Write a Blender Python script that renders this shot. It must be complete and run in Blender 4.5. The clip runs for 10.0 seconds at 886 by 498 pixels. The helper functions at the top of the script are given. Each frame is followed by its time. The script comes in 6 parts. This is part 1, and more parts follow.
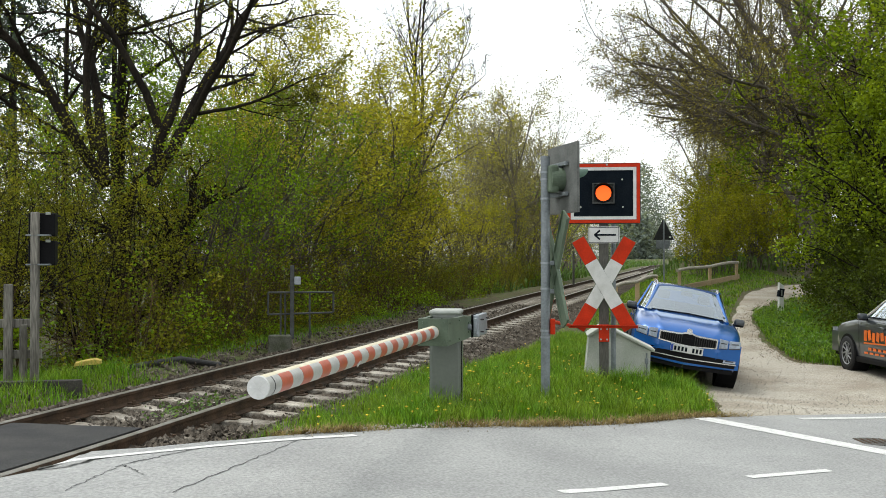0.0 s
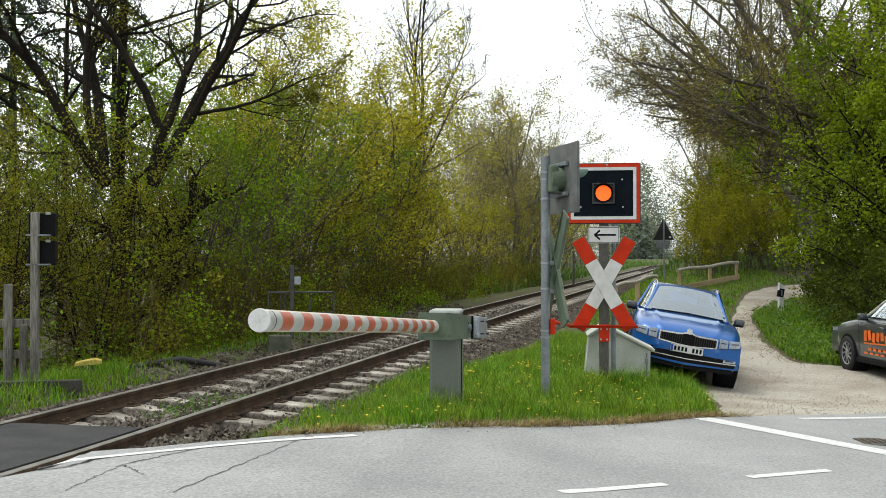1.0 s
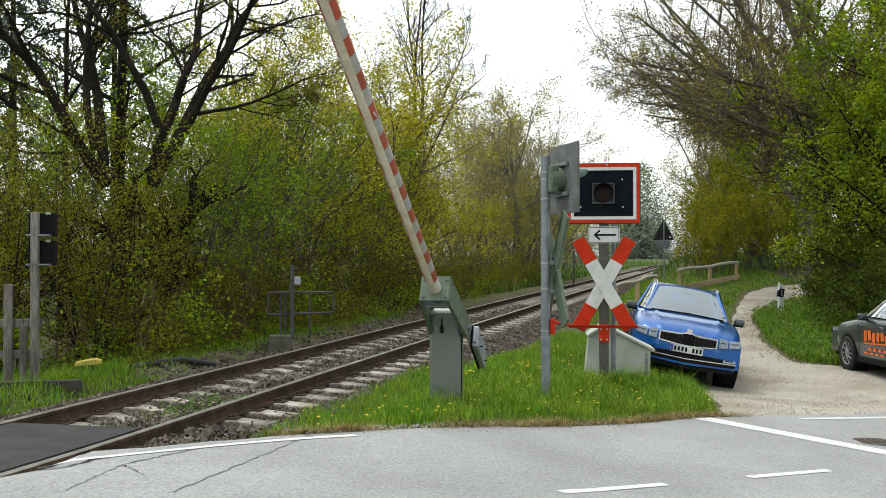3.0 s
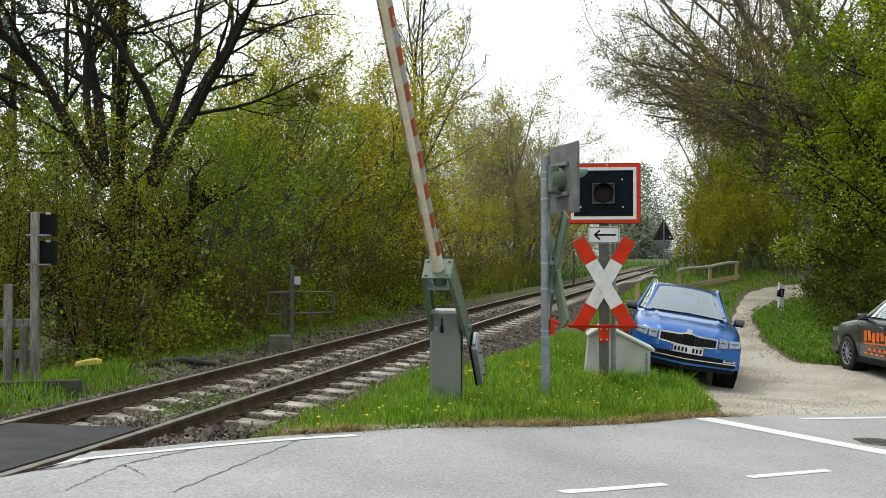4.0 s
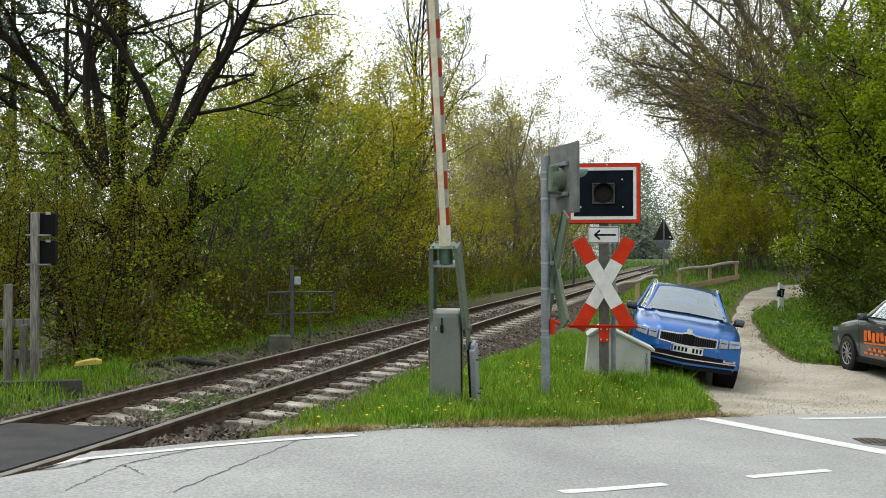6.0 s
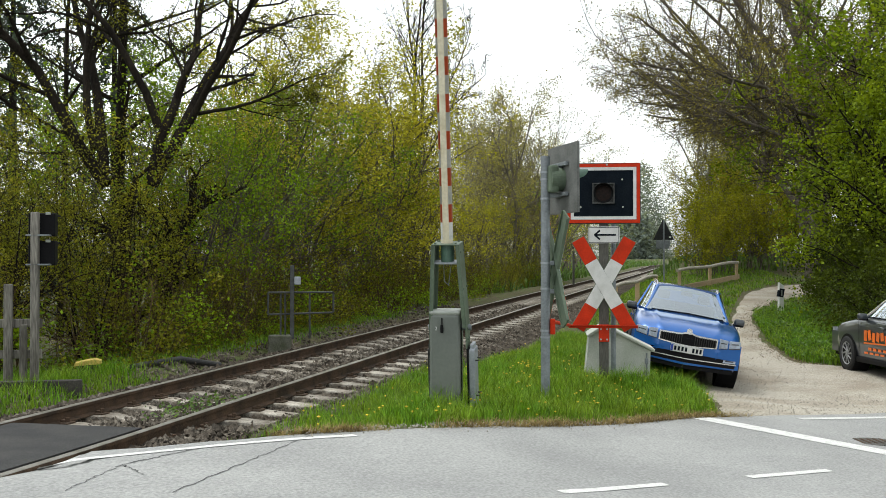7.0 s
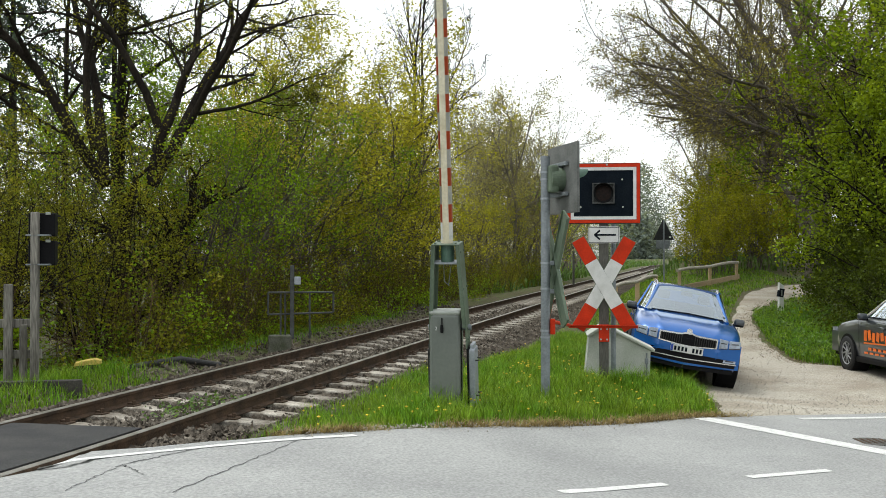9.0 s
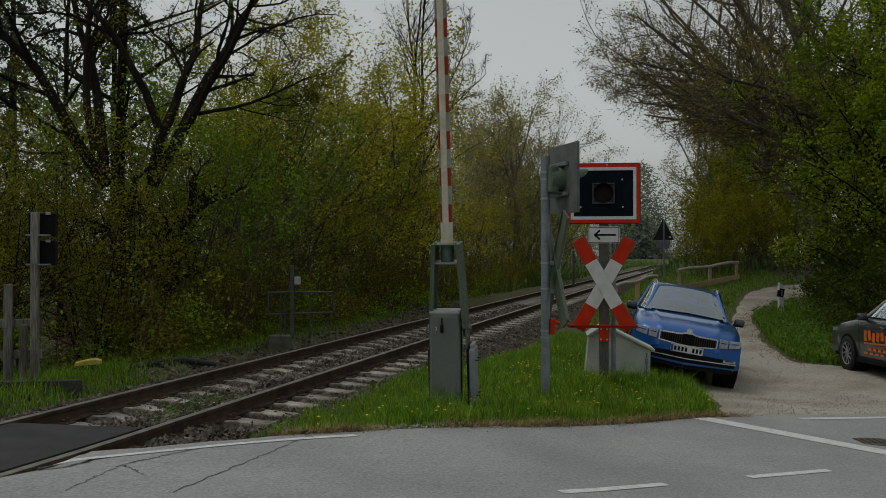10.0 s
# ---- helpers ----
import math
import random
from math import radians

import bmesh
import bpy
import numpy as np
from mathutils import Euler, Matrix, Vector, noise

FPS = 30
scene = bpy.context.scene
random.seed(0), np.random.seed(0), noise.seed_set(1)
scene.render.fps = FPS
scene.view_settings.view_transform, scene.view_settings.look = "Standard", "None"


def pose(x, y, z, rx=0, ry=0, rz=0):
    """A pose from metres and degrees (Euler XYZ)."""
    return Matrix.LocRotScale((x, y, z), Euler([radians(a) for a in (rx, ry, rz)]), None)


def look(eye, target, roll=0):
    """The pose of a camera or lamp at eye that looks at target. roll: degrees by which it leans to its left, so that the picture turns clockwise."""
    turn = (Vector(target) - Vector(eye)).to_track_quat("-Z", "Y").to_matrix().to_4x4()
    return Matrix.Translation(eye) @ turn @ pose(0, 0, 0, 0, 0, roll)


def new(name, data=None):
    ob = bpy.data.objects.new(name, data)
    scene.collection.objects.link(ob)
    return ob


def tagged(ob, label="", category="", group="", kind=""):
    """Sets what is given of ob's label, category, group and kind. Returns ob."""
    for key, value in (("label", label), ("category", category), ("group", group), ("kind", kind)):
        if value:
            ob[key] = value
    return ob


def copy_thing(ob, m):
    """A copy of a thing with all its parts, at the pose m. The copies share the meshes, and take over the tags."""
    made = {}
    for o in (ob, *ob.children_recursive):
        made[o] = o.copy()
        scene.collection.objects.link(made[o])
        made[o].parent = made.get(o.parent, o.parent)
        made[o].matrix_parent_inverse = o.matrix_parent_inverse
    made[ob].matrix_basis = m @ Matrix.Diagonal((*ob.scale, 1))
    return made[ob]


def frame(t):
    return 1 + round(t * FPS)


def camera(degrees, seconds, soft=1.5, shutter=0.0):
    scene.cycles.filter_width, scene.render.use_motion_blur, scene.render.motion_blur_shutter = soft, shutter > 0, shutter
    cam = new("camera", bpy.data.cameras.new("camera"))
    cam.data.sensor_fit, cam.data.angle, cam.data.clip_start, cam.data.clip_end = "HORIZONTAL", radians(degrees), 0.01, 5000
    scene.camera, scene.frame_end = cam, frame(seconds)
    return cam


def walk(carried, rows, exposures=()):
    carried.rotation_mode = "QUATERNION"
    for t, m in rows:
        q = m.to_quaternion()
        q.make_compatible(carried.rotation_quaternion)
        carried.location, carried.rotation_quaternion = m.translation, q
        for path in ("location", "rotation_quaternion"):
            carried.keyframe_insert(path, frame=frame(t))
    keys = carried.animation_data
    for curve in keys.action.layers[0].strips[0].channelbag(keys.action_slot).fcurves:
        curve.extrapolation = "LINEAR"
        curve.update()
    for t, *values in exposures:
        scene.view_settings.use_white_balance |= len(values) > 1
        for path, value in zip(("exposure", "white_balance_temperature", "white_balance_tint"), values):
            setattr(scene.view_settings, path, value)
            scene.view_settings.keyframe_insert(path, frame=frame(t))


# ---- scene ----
# camera: stands still on the verge across the road
LENS = 44.72
EYE = (0.0, 0.0, 1.5)
cam = camera(LENS, 10.0, soft=0.92)
STAND = pose(*EYE, 90.66, 0, 0)
# the film fades towards black over its last half second
walk(cam, [(0.0, STAND), (10.0, STAND)],
     exposures=[(t, e, 6500, 5) for t, e in ((0.0, 0.0), (9.4, 0.0), (9.5, -0.22), (9.6, -0.42), (9.7, -0.67), (9.8, -0.97), (9.9, -1.29), (10.0, -1.62))])

# ------------------------------------------------------------------ world and sun: bright overcast
world = bpy.data.worlds.new("overcast_sky")
scene.world = world
world.use_nodes = True
wn, wl = world.node_tree.nodes, world.node_tree.links
wn.clear()
sky = wn.new("ShaderNodeTexSky")
sky.sky_type = "NISHITA"
sky.sun_disc = False
sky.sun_elevation = radians(71)
sky.sun_rotation = radians(-68)
sky.air_density, sky.dust_density, sky.ozone_density = 1.0, 2.0, 0.6
grey = wn.new("ShaderNodeHueSaturation")
grey.inputs["Saturation"].default_value = 0.12
back = wn.new("ShaderNodeBackground")
back.inputs["Strength"].default_value = 0.30
outw = wn.new("ShaderNodeOutputWorld")
wl.new(sky.outputs[0], grey.inputs["Color"])
wl.new(grey.outputs[0], back.inputs["Color"])
wl.new(back.outputs[0], outw.inputs["Surface"])

sun = new("sun", bpy.data.lights.new("sun", "SUN"))
sun.data.energy = 0.75
sun.data.angle = radians(25)
sun.data.color = (1.0, 0.965, 0.91)
sun.matrix_world = look((0, 0, 0), (0.30, -0.12, -0.94))


# ------------------------------------------------------------------ materials
def mat(name, base, rough=0.7, metal=0.0, other=None, scale=4.0, mix=(0.35, 0.65), fine=60.0, fine_amt=0.25,
        bump=0.2, bump_scale=None, coat=0.0, island=0.0, per_object=0.0, translucent=0.0, spec=0.5, stretch=None):
    """Principled surface with a large-scale stain, a fine grain and relief, in object space metres."""
    m = bpy.data.materials.new(name)
    m.use_nodes = True
    n, l = m.node_tree.nodes, m.node_tree.links
    b = n["Principled BSDF"]
    b.inputs["Roughness"].default_value = rough
    b.inputs["Metallic"].default_value = metal
    b.inputs["Coat Weight"].default_value = coat
    b.inputs["Coat Roughness"].default_value = 0.06
    b.inputs["Specular IOR Level"].default_value = spec
    co = n.new("ShaderNodeTexCoord")
    src = co.outputs["Object"]
    if stretch:
        mp = n.new("ShaderNodeMapping")
        mp.inputs["Scale"].default_value = stretch
        l.new(src, mp.inputs["Vector"])
        src = mp.outputs["Vector"]
    t1 = n.new("ShaderNodeTexNoise")
    t1.inputs["Scale"].default_value = scale
    t1.inputs["Detail"].default_value = 5
    t2 = n.new("ShaderNodeTexNoise")
    t2.inputs["Scale"].default_value = fine
    t2.inputs["Detail"].default_value = 3
    l.new(src, t1.inputs["Vector"])
    l.new(src, t2.inputs["Vector"])
    ramp = n.new("ShaderNodeMapRange")
    ramp.inputs["From Min"].default_value, ramp.inputs["From Max"].default_value = mix
    l.new(t1.outputs["Fac"], ramp.inputs["Value"])
    mx = n.new("ShaderNodeMix")
    mx.data_type = "RGBA"
    mx.inputs["A"].default_value = (*base, 1)
    mx.inputs["B"].default_value = (*(other or [c * 0.72 for c in base]), 1)
    l.new(ramp.outputs[0], mx.inputs["Factor"])
    last = mx.outputs["Result"]
    g = n.new("ShaderNodeMapRange")
    g.inputs["From Min"].default_value, g.inputs["From Max"].default_value = 0.3, 0.7
    g.inputs["To Min"].default_value, g.inputs["To Max"].default_value = 1 - fine_amt, 1 + fine_amt
    l.new(t2.outputs["Fac"], g.inputs["Value"])
    vm = n.new("ShaderNodeVectorMath")
    vm.operation = "SCALE"
    l.new(last, vm.inputs[0])
    l.new(g.outputs[0], vm.inputs["Scale"])
    last = vm.outputs[0]
    for amount, node, sock in ((island, "ShaderNodeNewGeometry", "Random Per Island"), (per_object, "ShaderNodeObjectInfo", "Random")):
        if amount:
            gi = n.new(node)
            r = n.new("ShaderNodeMapRange")
            r.inputs["To Min"].default_value, r.inputs["To Max"].default_value = 1 - amount, 1 + amount
            l.new(gi.outputs[sock], r.inputs["Value"])
            v2 = n.new("ShaderNodeVectorMath")
            v2.operation = "SCALE"
            l.new(last, v2.inputs[0])
            l.new(r.outputs[0], v2.inputs["Scale"])
            last = v2.outputs[0]
    l.new(last, b.inputs["Base Color"])
    if bump:
        bp = n.new("ShaderNodeBump")
        bp.inputs["Strength"].default_value = bump
        bp.inputs["Distance"].default_value = 0.02
        if bump_scale:
            t3 = n.new("ShaderNodeTexNoise")
            t3.inputs["Scale"].default_value = bump_scale
            t3.inputs["Detail"].default_value = 4
            l.new(src, t3.inputs["Vector"])
            l.new(t3.outputs["Fac"], bp.inputs["Height"])
        else:
            l.new(t2.outputs["Fac"], bp.inputs["Height"])
        l.new(bp.outputs[0], b.inputs["Normal"])
    if translucent:
        tr = n.new("ShaderNodeBsdfTranslucent")
        v3 = n.new("ShaderNodeVectorMath")
        v3.operation = "MULTIPLY"
        v3.inputs[1].default_value = (1.25, 1.15, 0.5)
        l.new(last, v3.inputs[0])
        l.new(v3.outputs[0], tr.inputs["Color"])
        ms = n.new("ShaderNodeMixShader")
        ms.inputs[0].default_value = translucent
        l.new(b.outputs[0], ms.inputs[1])
        l.new(tr.outputs[0], ms.inputs[2])
        l.new(ms.outputs[0], n["Material Output"].inputs["Surface"])
    return m


def glow(name, colour, strength):
    m = bpy.data.materials.new(name)
    m.use_nodes = True
    b = m.node_tree.nodes["Principled BSDF"]
    b.inputs["Base Color"].default_value = (*colour, 1)
    b.inputs["Emission Color"].default_value = (*colour, 1)
    b.inputs["Emission Strength"].default_value = strength
    return m


def clear_glass(name, tint=(1, 1, 1), rough=0.0, mixin=0.8):
    """Thin pane: mostly see-through, with a mirror sheen that grows at grazing angles."""
    m = bpy.data.materials.new(name)
    m.use_nodes = True
    n, l = m.node_tree.nodes, m.node_tree.links
    n.remove(n["Principled BSDF"])
    t = n.new("ShaderNodeBsdfTransparent")
    t.inputs[0].default_value = (*tint, 1)
    g = n.new("ShaderNodeBsdfGlossy")
    g.inputs["Roughness"].default_value = rough
    g.inputs["Color"].default_value = (0.86, 0.94, 1.0, 1)
    fr = n.new("ShaderNodeFresnel")
    fr.inputs["IOR"].default_value = 1.55
    a = n.new("ShaderNodeMath")
    a.operation = "MULTIPLY_ADD"
    a.inputs[1].default_value, a.inputs[2].default_value = mixin, 0.02
    l.new(fr.outputs[0], a.inputs[0])
    ms = n.new("ShaderNodeMixShader")
    l.new(a.outputs[0], ms.inputs[0])
    l.new(t.outputs[0], ms.inputs[1])
    l.new(g.outputs[0], ms.inputs[2])
    l.new(ms.outputs[0], n["Material Output"].inputs["Surface"])
    return m


M_ASPHALT = mat("asphalt", (0.368, 0.370, 0.362), 0.9, other=(0.29, 0.292, 0.288), scale=0.6, fine=42, fine_amt=0.24, bump=0.5, bump_scale=120, spec=0.25)
M_LINE = mat("road_paint", (0.70, 0.70, 0.68), 0.7, other=(0.52, 0.52, 0.50), scale=14, mix=(0.42, 0.72), fine=90, fine_amt=0.2)
M_CRACK = mat("crack", (0.10, 0.10, 0.10), 0.95, scale=20)
M_GRAVEL = mat("gravel", (0.43, 0.395, 0.335), 0.95, other=(0.29, 0.25, 0.195), scale=0.75, mix=(0.4, 0.7), fine=34, fine_amt=0.3, bump=0.9, spec=0.15)
M_GRIT = mat("grit", (0.47, 0.44, 0.39), 0.95, other=(0.33, 0.30, 0.25), scale=3, fine=34, fine_amt=0.2, island=0.25, bump=0.2, spec=0.15)
M_SOIL = mat("soil", (0.11, 0.088, 0.055), 0.95, other=(0.075, 0.10, 0.03), scale=0.9, fine=30, fine_amt=0.4, bump=0.7, spec=0.2)
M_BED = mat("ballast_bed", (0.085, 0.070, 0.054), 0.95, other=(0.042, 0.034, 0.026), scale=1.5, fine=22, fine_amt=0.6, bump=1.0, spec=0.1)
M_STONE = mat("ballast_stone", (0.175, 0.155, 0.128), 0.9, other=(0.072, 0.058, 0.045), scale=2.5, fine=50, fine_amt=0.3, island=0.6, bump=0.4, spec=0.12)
M_SLEEPER = mat("sleeper_concrete", (0.40, 0.37, 0.32), 0.9, other=(0.17, 0.145, 0.115), scale=4.5, fine=45, fine_amt=0.35, per_object=0.25, bump=0.5, spec=0.2)
M_RUST = mat("rail_rust", (0.102, 0.066, 0.043), 0.85, other=(0.050, 0.037, 0.027), scale=5, fine=70, fine_amt=0.35, bump=0.4, spec=0.15)
M_RAILTOP = mat("rail_polished", (0.40, 0.38, 0.35), 0.40, 0.85, other=(0.27, 0.25, 0.21), scale=5, fine=40, fine_amt=0.1, bump=0.05)
M_RUBBER = mat("crossing_rubber", (0.030, 0.030, 0.032), 0.8, spec=0.25, other=(0.05, 0.049, 0.047), scale=2.5, fine=90, fine_amt=0.3, bump=0.4)
M_GRASS = mat("grass", (0.115, 0.25, 0.016), 0.6, other=(0.20, 0.30, 0.028), scale=1.6, mix=(0.38, 0.66), fine=9, fine_amt=0.3, bump=0, island=0.5, translucent=0.3, spec=0.2)
M_LITTER = mat("leaf_litter", (0.25, 0.19, 0.12), 0.9, other=(0.15, 0.115, 0.075), scale=3, fine=9, fine_amt=0.3, bump=0, island=0.5, spec=0.1)
M_STRAW = mat("dry_straw", (0.33, 0.26, 0.12), 0.8, other=(0.20, 0.15, 0.07), scale=3, fine=9, fine_amt=0.3, bump=0, island=0.5, translucent=0.2, spec=0.1)
M_WEED = mat("verge_leaves", (0.07, 0.15, 0.02), 0.6, other=(0.10, 0.17, 0.03), scale=2, fine=9, bump=0, island=0.4, translucent=0.3)
M_FLOWER = mat("dandelion", (0.75, 0.55, 0.02), 0.7, bump=0)
M_BARK = mat("bark", (0.026, 0.021, 0.016), 0.95, other=(0.013, 0.011, 0.009), scale=3, fine=30, fine_amt=0.4, bump=0.8, stretch=(1, 1, 0.3), spec=0.08)
M_BARK_GREY = mat("bark_grey", (0.15, 0.13, 0.105), 0.95, other=(0.075, 0.065, 0.052), scale=3, fine=30, fine_amt=0.4, bump=0.8, stretch=(1, 1, 0.3), spec=0.1)
M_BARK_PALE = mat("bark_pale", (0.26, 0.235, 0.195), 0.95, other=(0.15, 0.135, 0.11), scale=3, fine=30, fine_amt=0.3, bump=0.5, stretch=(1, 1, 0.3), spec=0.1)
M_STEM = mat("brown_stems", (0.120, 0.080, 0.040), 0.9, other=(0.055, 0.040, 0.022), scale=3, fine=30, fine_amt=0.4, bump=0.3, island=0.4, spec=0.1)


def leaf(name, a, b, t=0.42):
    return mat(name, a, 0.55, other=b, scale=0.55, mix=(0.38, 0.62), fine=2.5, fine_amt=0.25, bump=0, island=0.45, per_object=0.12, translucent=t, spec=0.12)


M_LEAF_YELLOW = leaf("leaf_spring_yellow", (0.50, 0.48, 0.055), (0.33, 0.34, 0.026))
M_LEAF_OLIVE = leaf("leaf_olive", (0.245, 0.245, 0.022), (0.12, 0.14, 0.013))
M_LEAF_GREEN = leaf("leaf_fresh_green", (0.235, 0.365, 0.018), (0.135, 0.235, 0.011))
# hedge green darkened, the deep shade beneath the trees painted into it
M_LEAF_HEDGE_SHADE = leaf("leaf_hedge_shaded", (0.085, 0.115, 0.010), (0.042, 0.065, 0.006), 0.3)
M_LEAF_LUSH = leaf("leaf_bright_green", (0.225, 0.295, 0.014), (0.105, 0.165, 0.008), 0.38)
M_LEAF_BUD = leaf("leaf_bud", (0.24, 0.22, 0.055), (0.15, 0.13, 0.045))
# early leaf made paler and greyer: haze of the distance mixed into the colour
M_LEAF_EARLY_HAZED = leaf("leaf_early_hazed", (0.40, 0.38, 0.17), (0.27, 0.26, 0.12))
# blue-grey air haze over the far woods, put into the leaf colour
M_LEAF_HAZE = leaf("leaf_haze_tinted", (0.24, 0.285, 0.26), (0.19, 0.23, 0.225))
M_NEEDLE = leaf("spruce_needles", (0.048, 0.072, 0.050), (0.070, 0.092, 0.066), 0.2)
M_REED = leaf("dry_stems", (0.30, 0.30, 0.02), (0.20, 0.225, 0.014))

M_GREEN_METAL = mat("green_metal", (0.125, 0.165, 0.115), 0.5, other=(0.085, 0.115, 0.08), scale=3.5, fine=40, fine_amt=0.12, bump=0.05, spec=0.35)
M_GREY_METAL = mat("grey_green_cabinet", (0.150, 0.165, 0.145), 0.42, other=(0.12, 0.135, 0.12), scale=2.0, fine=30, fine_amt=0.06, bump=0.05)
M_LID = mat("pale_lid", (0.42, 0.44, 0.41), 0.4, other=(0.32, 0.34, 0.31), scale=5, fine=40, fine_amt=0.08)
M_GALV = mat("galvanised_steel", (0.25, 0.275, 0.295), 0.5, 0.35, other=(0.18, 0.20, 0.215), scale=7, fine=40, fine_amt=0.15)
M_ALU = mat("counterweight_steel", (0.36, 0.39, 0.43), 0.45, 0.3, other=(0.28, 0.30, 0.33), scale=6, fine=40, fine_amt=0.12)
M_CREAM = mat("cream_paint", (0.70, 0.65, 0.50), 0.45, other=(0.58, 0.52, 0.37), scale=6, fine=30, fine_amt=0.08)
M_FILM_WHITE = mat("white_film", (0.62, 0.62, 0.60), 0.35, other=(0.50, 0.50, 0.48), scale=8, fine=60, fine_amt=0.1, coat=0.3)
M_FILM_RED = mat("orange_red_film", (0.60, 0.080, 0.015), 0.4, other=(0.50, 0.07, 0.015), scale=5, fine=50, fine_amt=0.12, coat=0.3, per_object=0.12, spec=0.3)
for _m in (M_FILM_RED, M_FILM_WHITE):
    _b = _m.node_tree.nodes["Principled BSDF"]
    _b.inputs["Coat Weight"].default_value, _b.inputs["Coat Roughness"].default_value = 0.3, 0.35
    _b.inputs["Sheen Weight"].default_value, _b.inputs["Sheen Roughness"].default_value = 0.05, 0.4
M_WHITE = mat("white_enamel", (0.70, 0.70, 0.695), 0.4, other=(0.58, 0.58, 0.565), scale=6, fine=50, fine_amt=0.05, coat=0.1, spec=0.3)
M_RED = mat("signal_red", (0.60, 0.038, 0.010), 0.5, other=(0.46, 0.030, 0.009), scale=5, fine=50, fine_amt=0.08, spec=0.12)
M_BLACK = mat("black_board", (0.0055, 0.009, 0.014), 0.75, spec=0.04, other=(0.009, 0.013, 0.018), scale=5, fine=40, fine_amt=0.15)
M_SIGNBACK = mat("sign_back_grey", (0.16, 0.165, 0.16), 0.55, other=(0.10, 0.105, 0.10), scale=4, fine=40, fine_amt=0.14, spec=0.25)
M_SIGNDARK = mat("sign_back_dark", (0.040, 0.042, 0.044), 0.6, other=(0.028, 0.029, 0.03), scale=4, fine=40, fine_amt=0.14, spec=0.15)
M_POST = mat("weathered_post", (0.095, 0.09, 0.08), 0.85, other=(0.06, 0.058, 0.05), scale=5, fine=60, fine_amt=0.3, stretch=(1, 1, 0.2))
M_CONCRETE = mat("pale_concrete", (0.52, 0.53, 0.49), 0.85, other=(0.36, 0.385, 0.33), scale=2.5, fine=50, fine_amt=0.12, bump=0.25, spec=0.2)
M_TIMBER = mat("grey_timber", (0.25, 0.235, 0.21), 0.9, other=(0.10, 0.093, 0.08), scale=6, fine=60, fine_amt=0.4, bump=0.6, stretch=(1, 1, 0.12), spec=0.15)
M_DARKTIMBER = mat("tarred_timber", (0.035, 0.032, 0.028), 0.9, other=(0.06, 0.055, 0.045), scale=6, fine=60, fine_amt=0.35, bump=0.6)
M_FRESHWOOD = mat("fresh_wood", (0.50, 0.36, 0.20), 0.8, other=(0.42, 0.32, 0.20), scale=5, fine=50, fine_amt=0.2, stretch=(0.2, 0.2, 1))
M_PALEWOOD = mat("silvery_wood", (0.46, 0.43, 0.37), 0.85, other=(0.33, 0.30, 0.25), scale=5, fine=50, fine_amt=0.25)
M_YELLOW = mat("yellow_cover", (0.62, 0.47, 0.10), 0.6, other=(0.5, 0.36, 0.09), scale=9, fine=40, fine_amt=0.15)
M_PIPE = mat("black_pipe", (0.025, 0.024, 0.024), 0.55, fine=40)
M_PLASTIC = mat("black_plastic", (0.008, 0.008, 0.009), 0.6, spec=0.12, fine=50, bump=0.05)
M_MOSSY = mat("mossy_concrete", (0.12, 0.12, 0.095), 0.9, other=(0.055, 0.065, 0.03), scale=4, fine=40, fine_amt=0.3, bump=0.4)
M_DULL = mat("dull_steel", (0.075, 0.08, 0.08), 0.6, 0.2, other=(0.05, 0.052, 0.05), scale=6, fine=40, fine_amt=0.2)
M_GREENSHELL = mat("green_lamp_shell", (0.09, 0.17, 0.125), 0.45, other=(0.065, 0.12, 0.09), scale=5, fine=40, fine_amt=0.08)


# ------------------------------------------------------------------ building helpers
def mesh_of(name, bm, material):
    me = bpy.data.meshes.new(name)
    bm.normal_update()
    bm.to_mesh(me)
    bm.free()
    if material:
        me.materials.append(material)
    return me


def part(name, bm, material, parent, label="", smooth=False):
    """One mesh object under a thing or a part."""
    me = bm if isinstance(bm, bpy.types.Mesh) else mesh_of(name, bm, material)
    if smooth:
        me.shade_smooth()
    ob = new(name, me)
    ob.parent = parent
    if label:
        tagged(ob, label)
    return ob


def thing(name, label, category, m=None, group="", kind=""):
    ob = new(name)
    ob.empty_display_size = 0.2
    ob.matrix_world = m or Matrix()
    return tagged(ob, label, category, group, kind)


def raw(name, verts, faces, material):
    me = bpy.data.meshes.new(name)
    me.from_pydata(verts, [], faces)
    me.update()
    me.materials.append(material)
    return me


def box(bm, c, s, rot=None, bevel=0.0, seg=2):
    """A box of size s about c, its edges rounded by bevel."""
    r = bmesh.ops.create_cube(bm, size=1.0)
    vs = r["verts"]
    bmesh.ops.scale(bm, vec=s, verts=vs)
    if bevel:
        es = list({e for v in vs for e in v.link_edges})
        out = bmesh.ops.bevel(bm, geom=es, offset=bevel, segments=seg, affect="EDGES", profile=0.5)
        vs = list({v for f in out["faces"] for v in f.verts} | {v for v in vs if v.is_valid})
        vs = list({v for x in vs for f in x.link_faces for v in f.verts})
    mm = Matrix.Translation(c) @ (rot.to_4x4() if rot else Matrix())
    bmesh.ops.transform(bm, matrix=mm, verts=vs)
    return vs


def rod(bm, a, b, r0, r1=None, n=12, caps=True):
    """A tapered round bar from a to b."""
    a, b = Vector(a), Vector(b)
    d = b - a
    m = Matrix.Translation((a + b) / 2) @ d.to_track_quat("Z", "Y").to_matrix().to_4x4()
    bmesh.ops.create_cone(bm, cap_ends=caps, segments=n, radius1=r0, radius2=r0 if r1 is None else r1, depth=d.length, matrix=m)


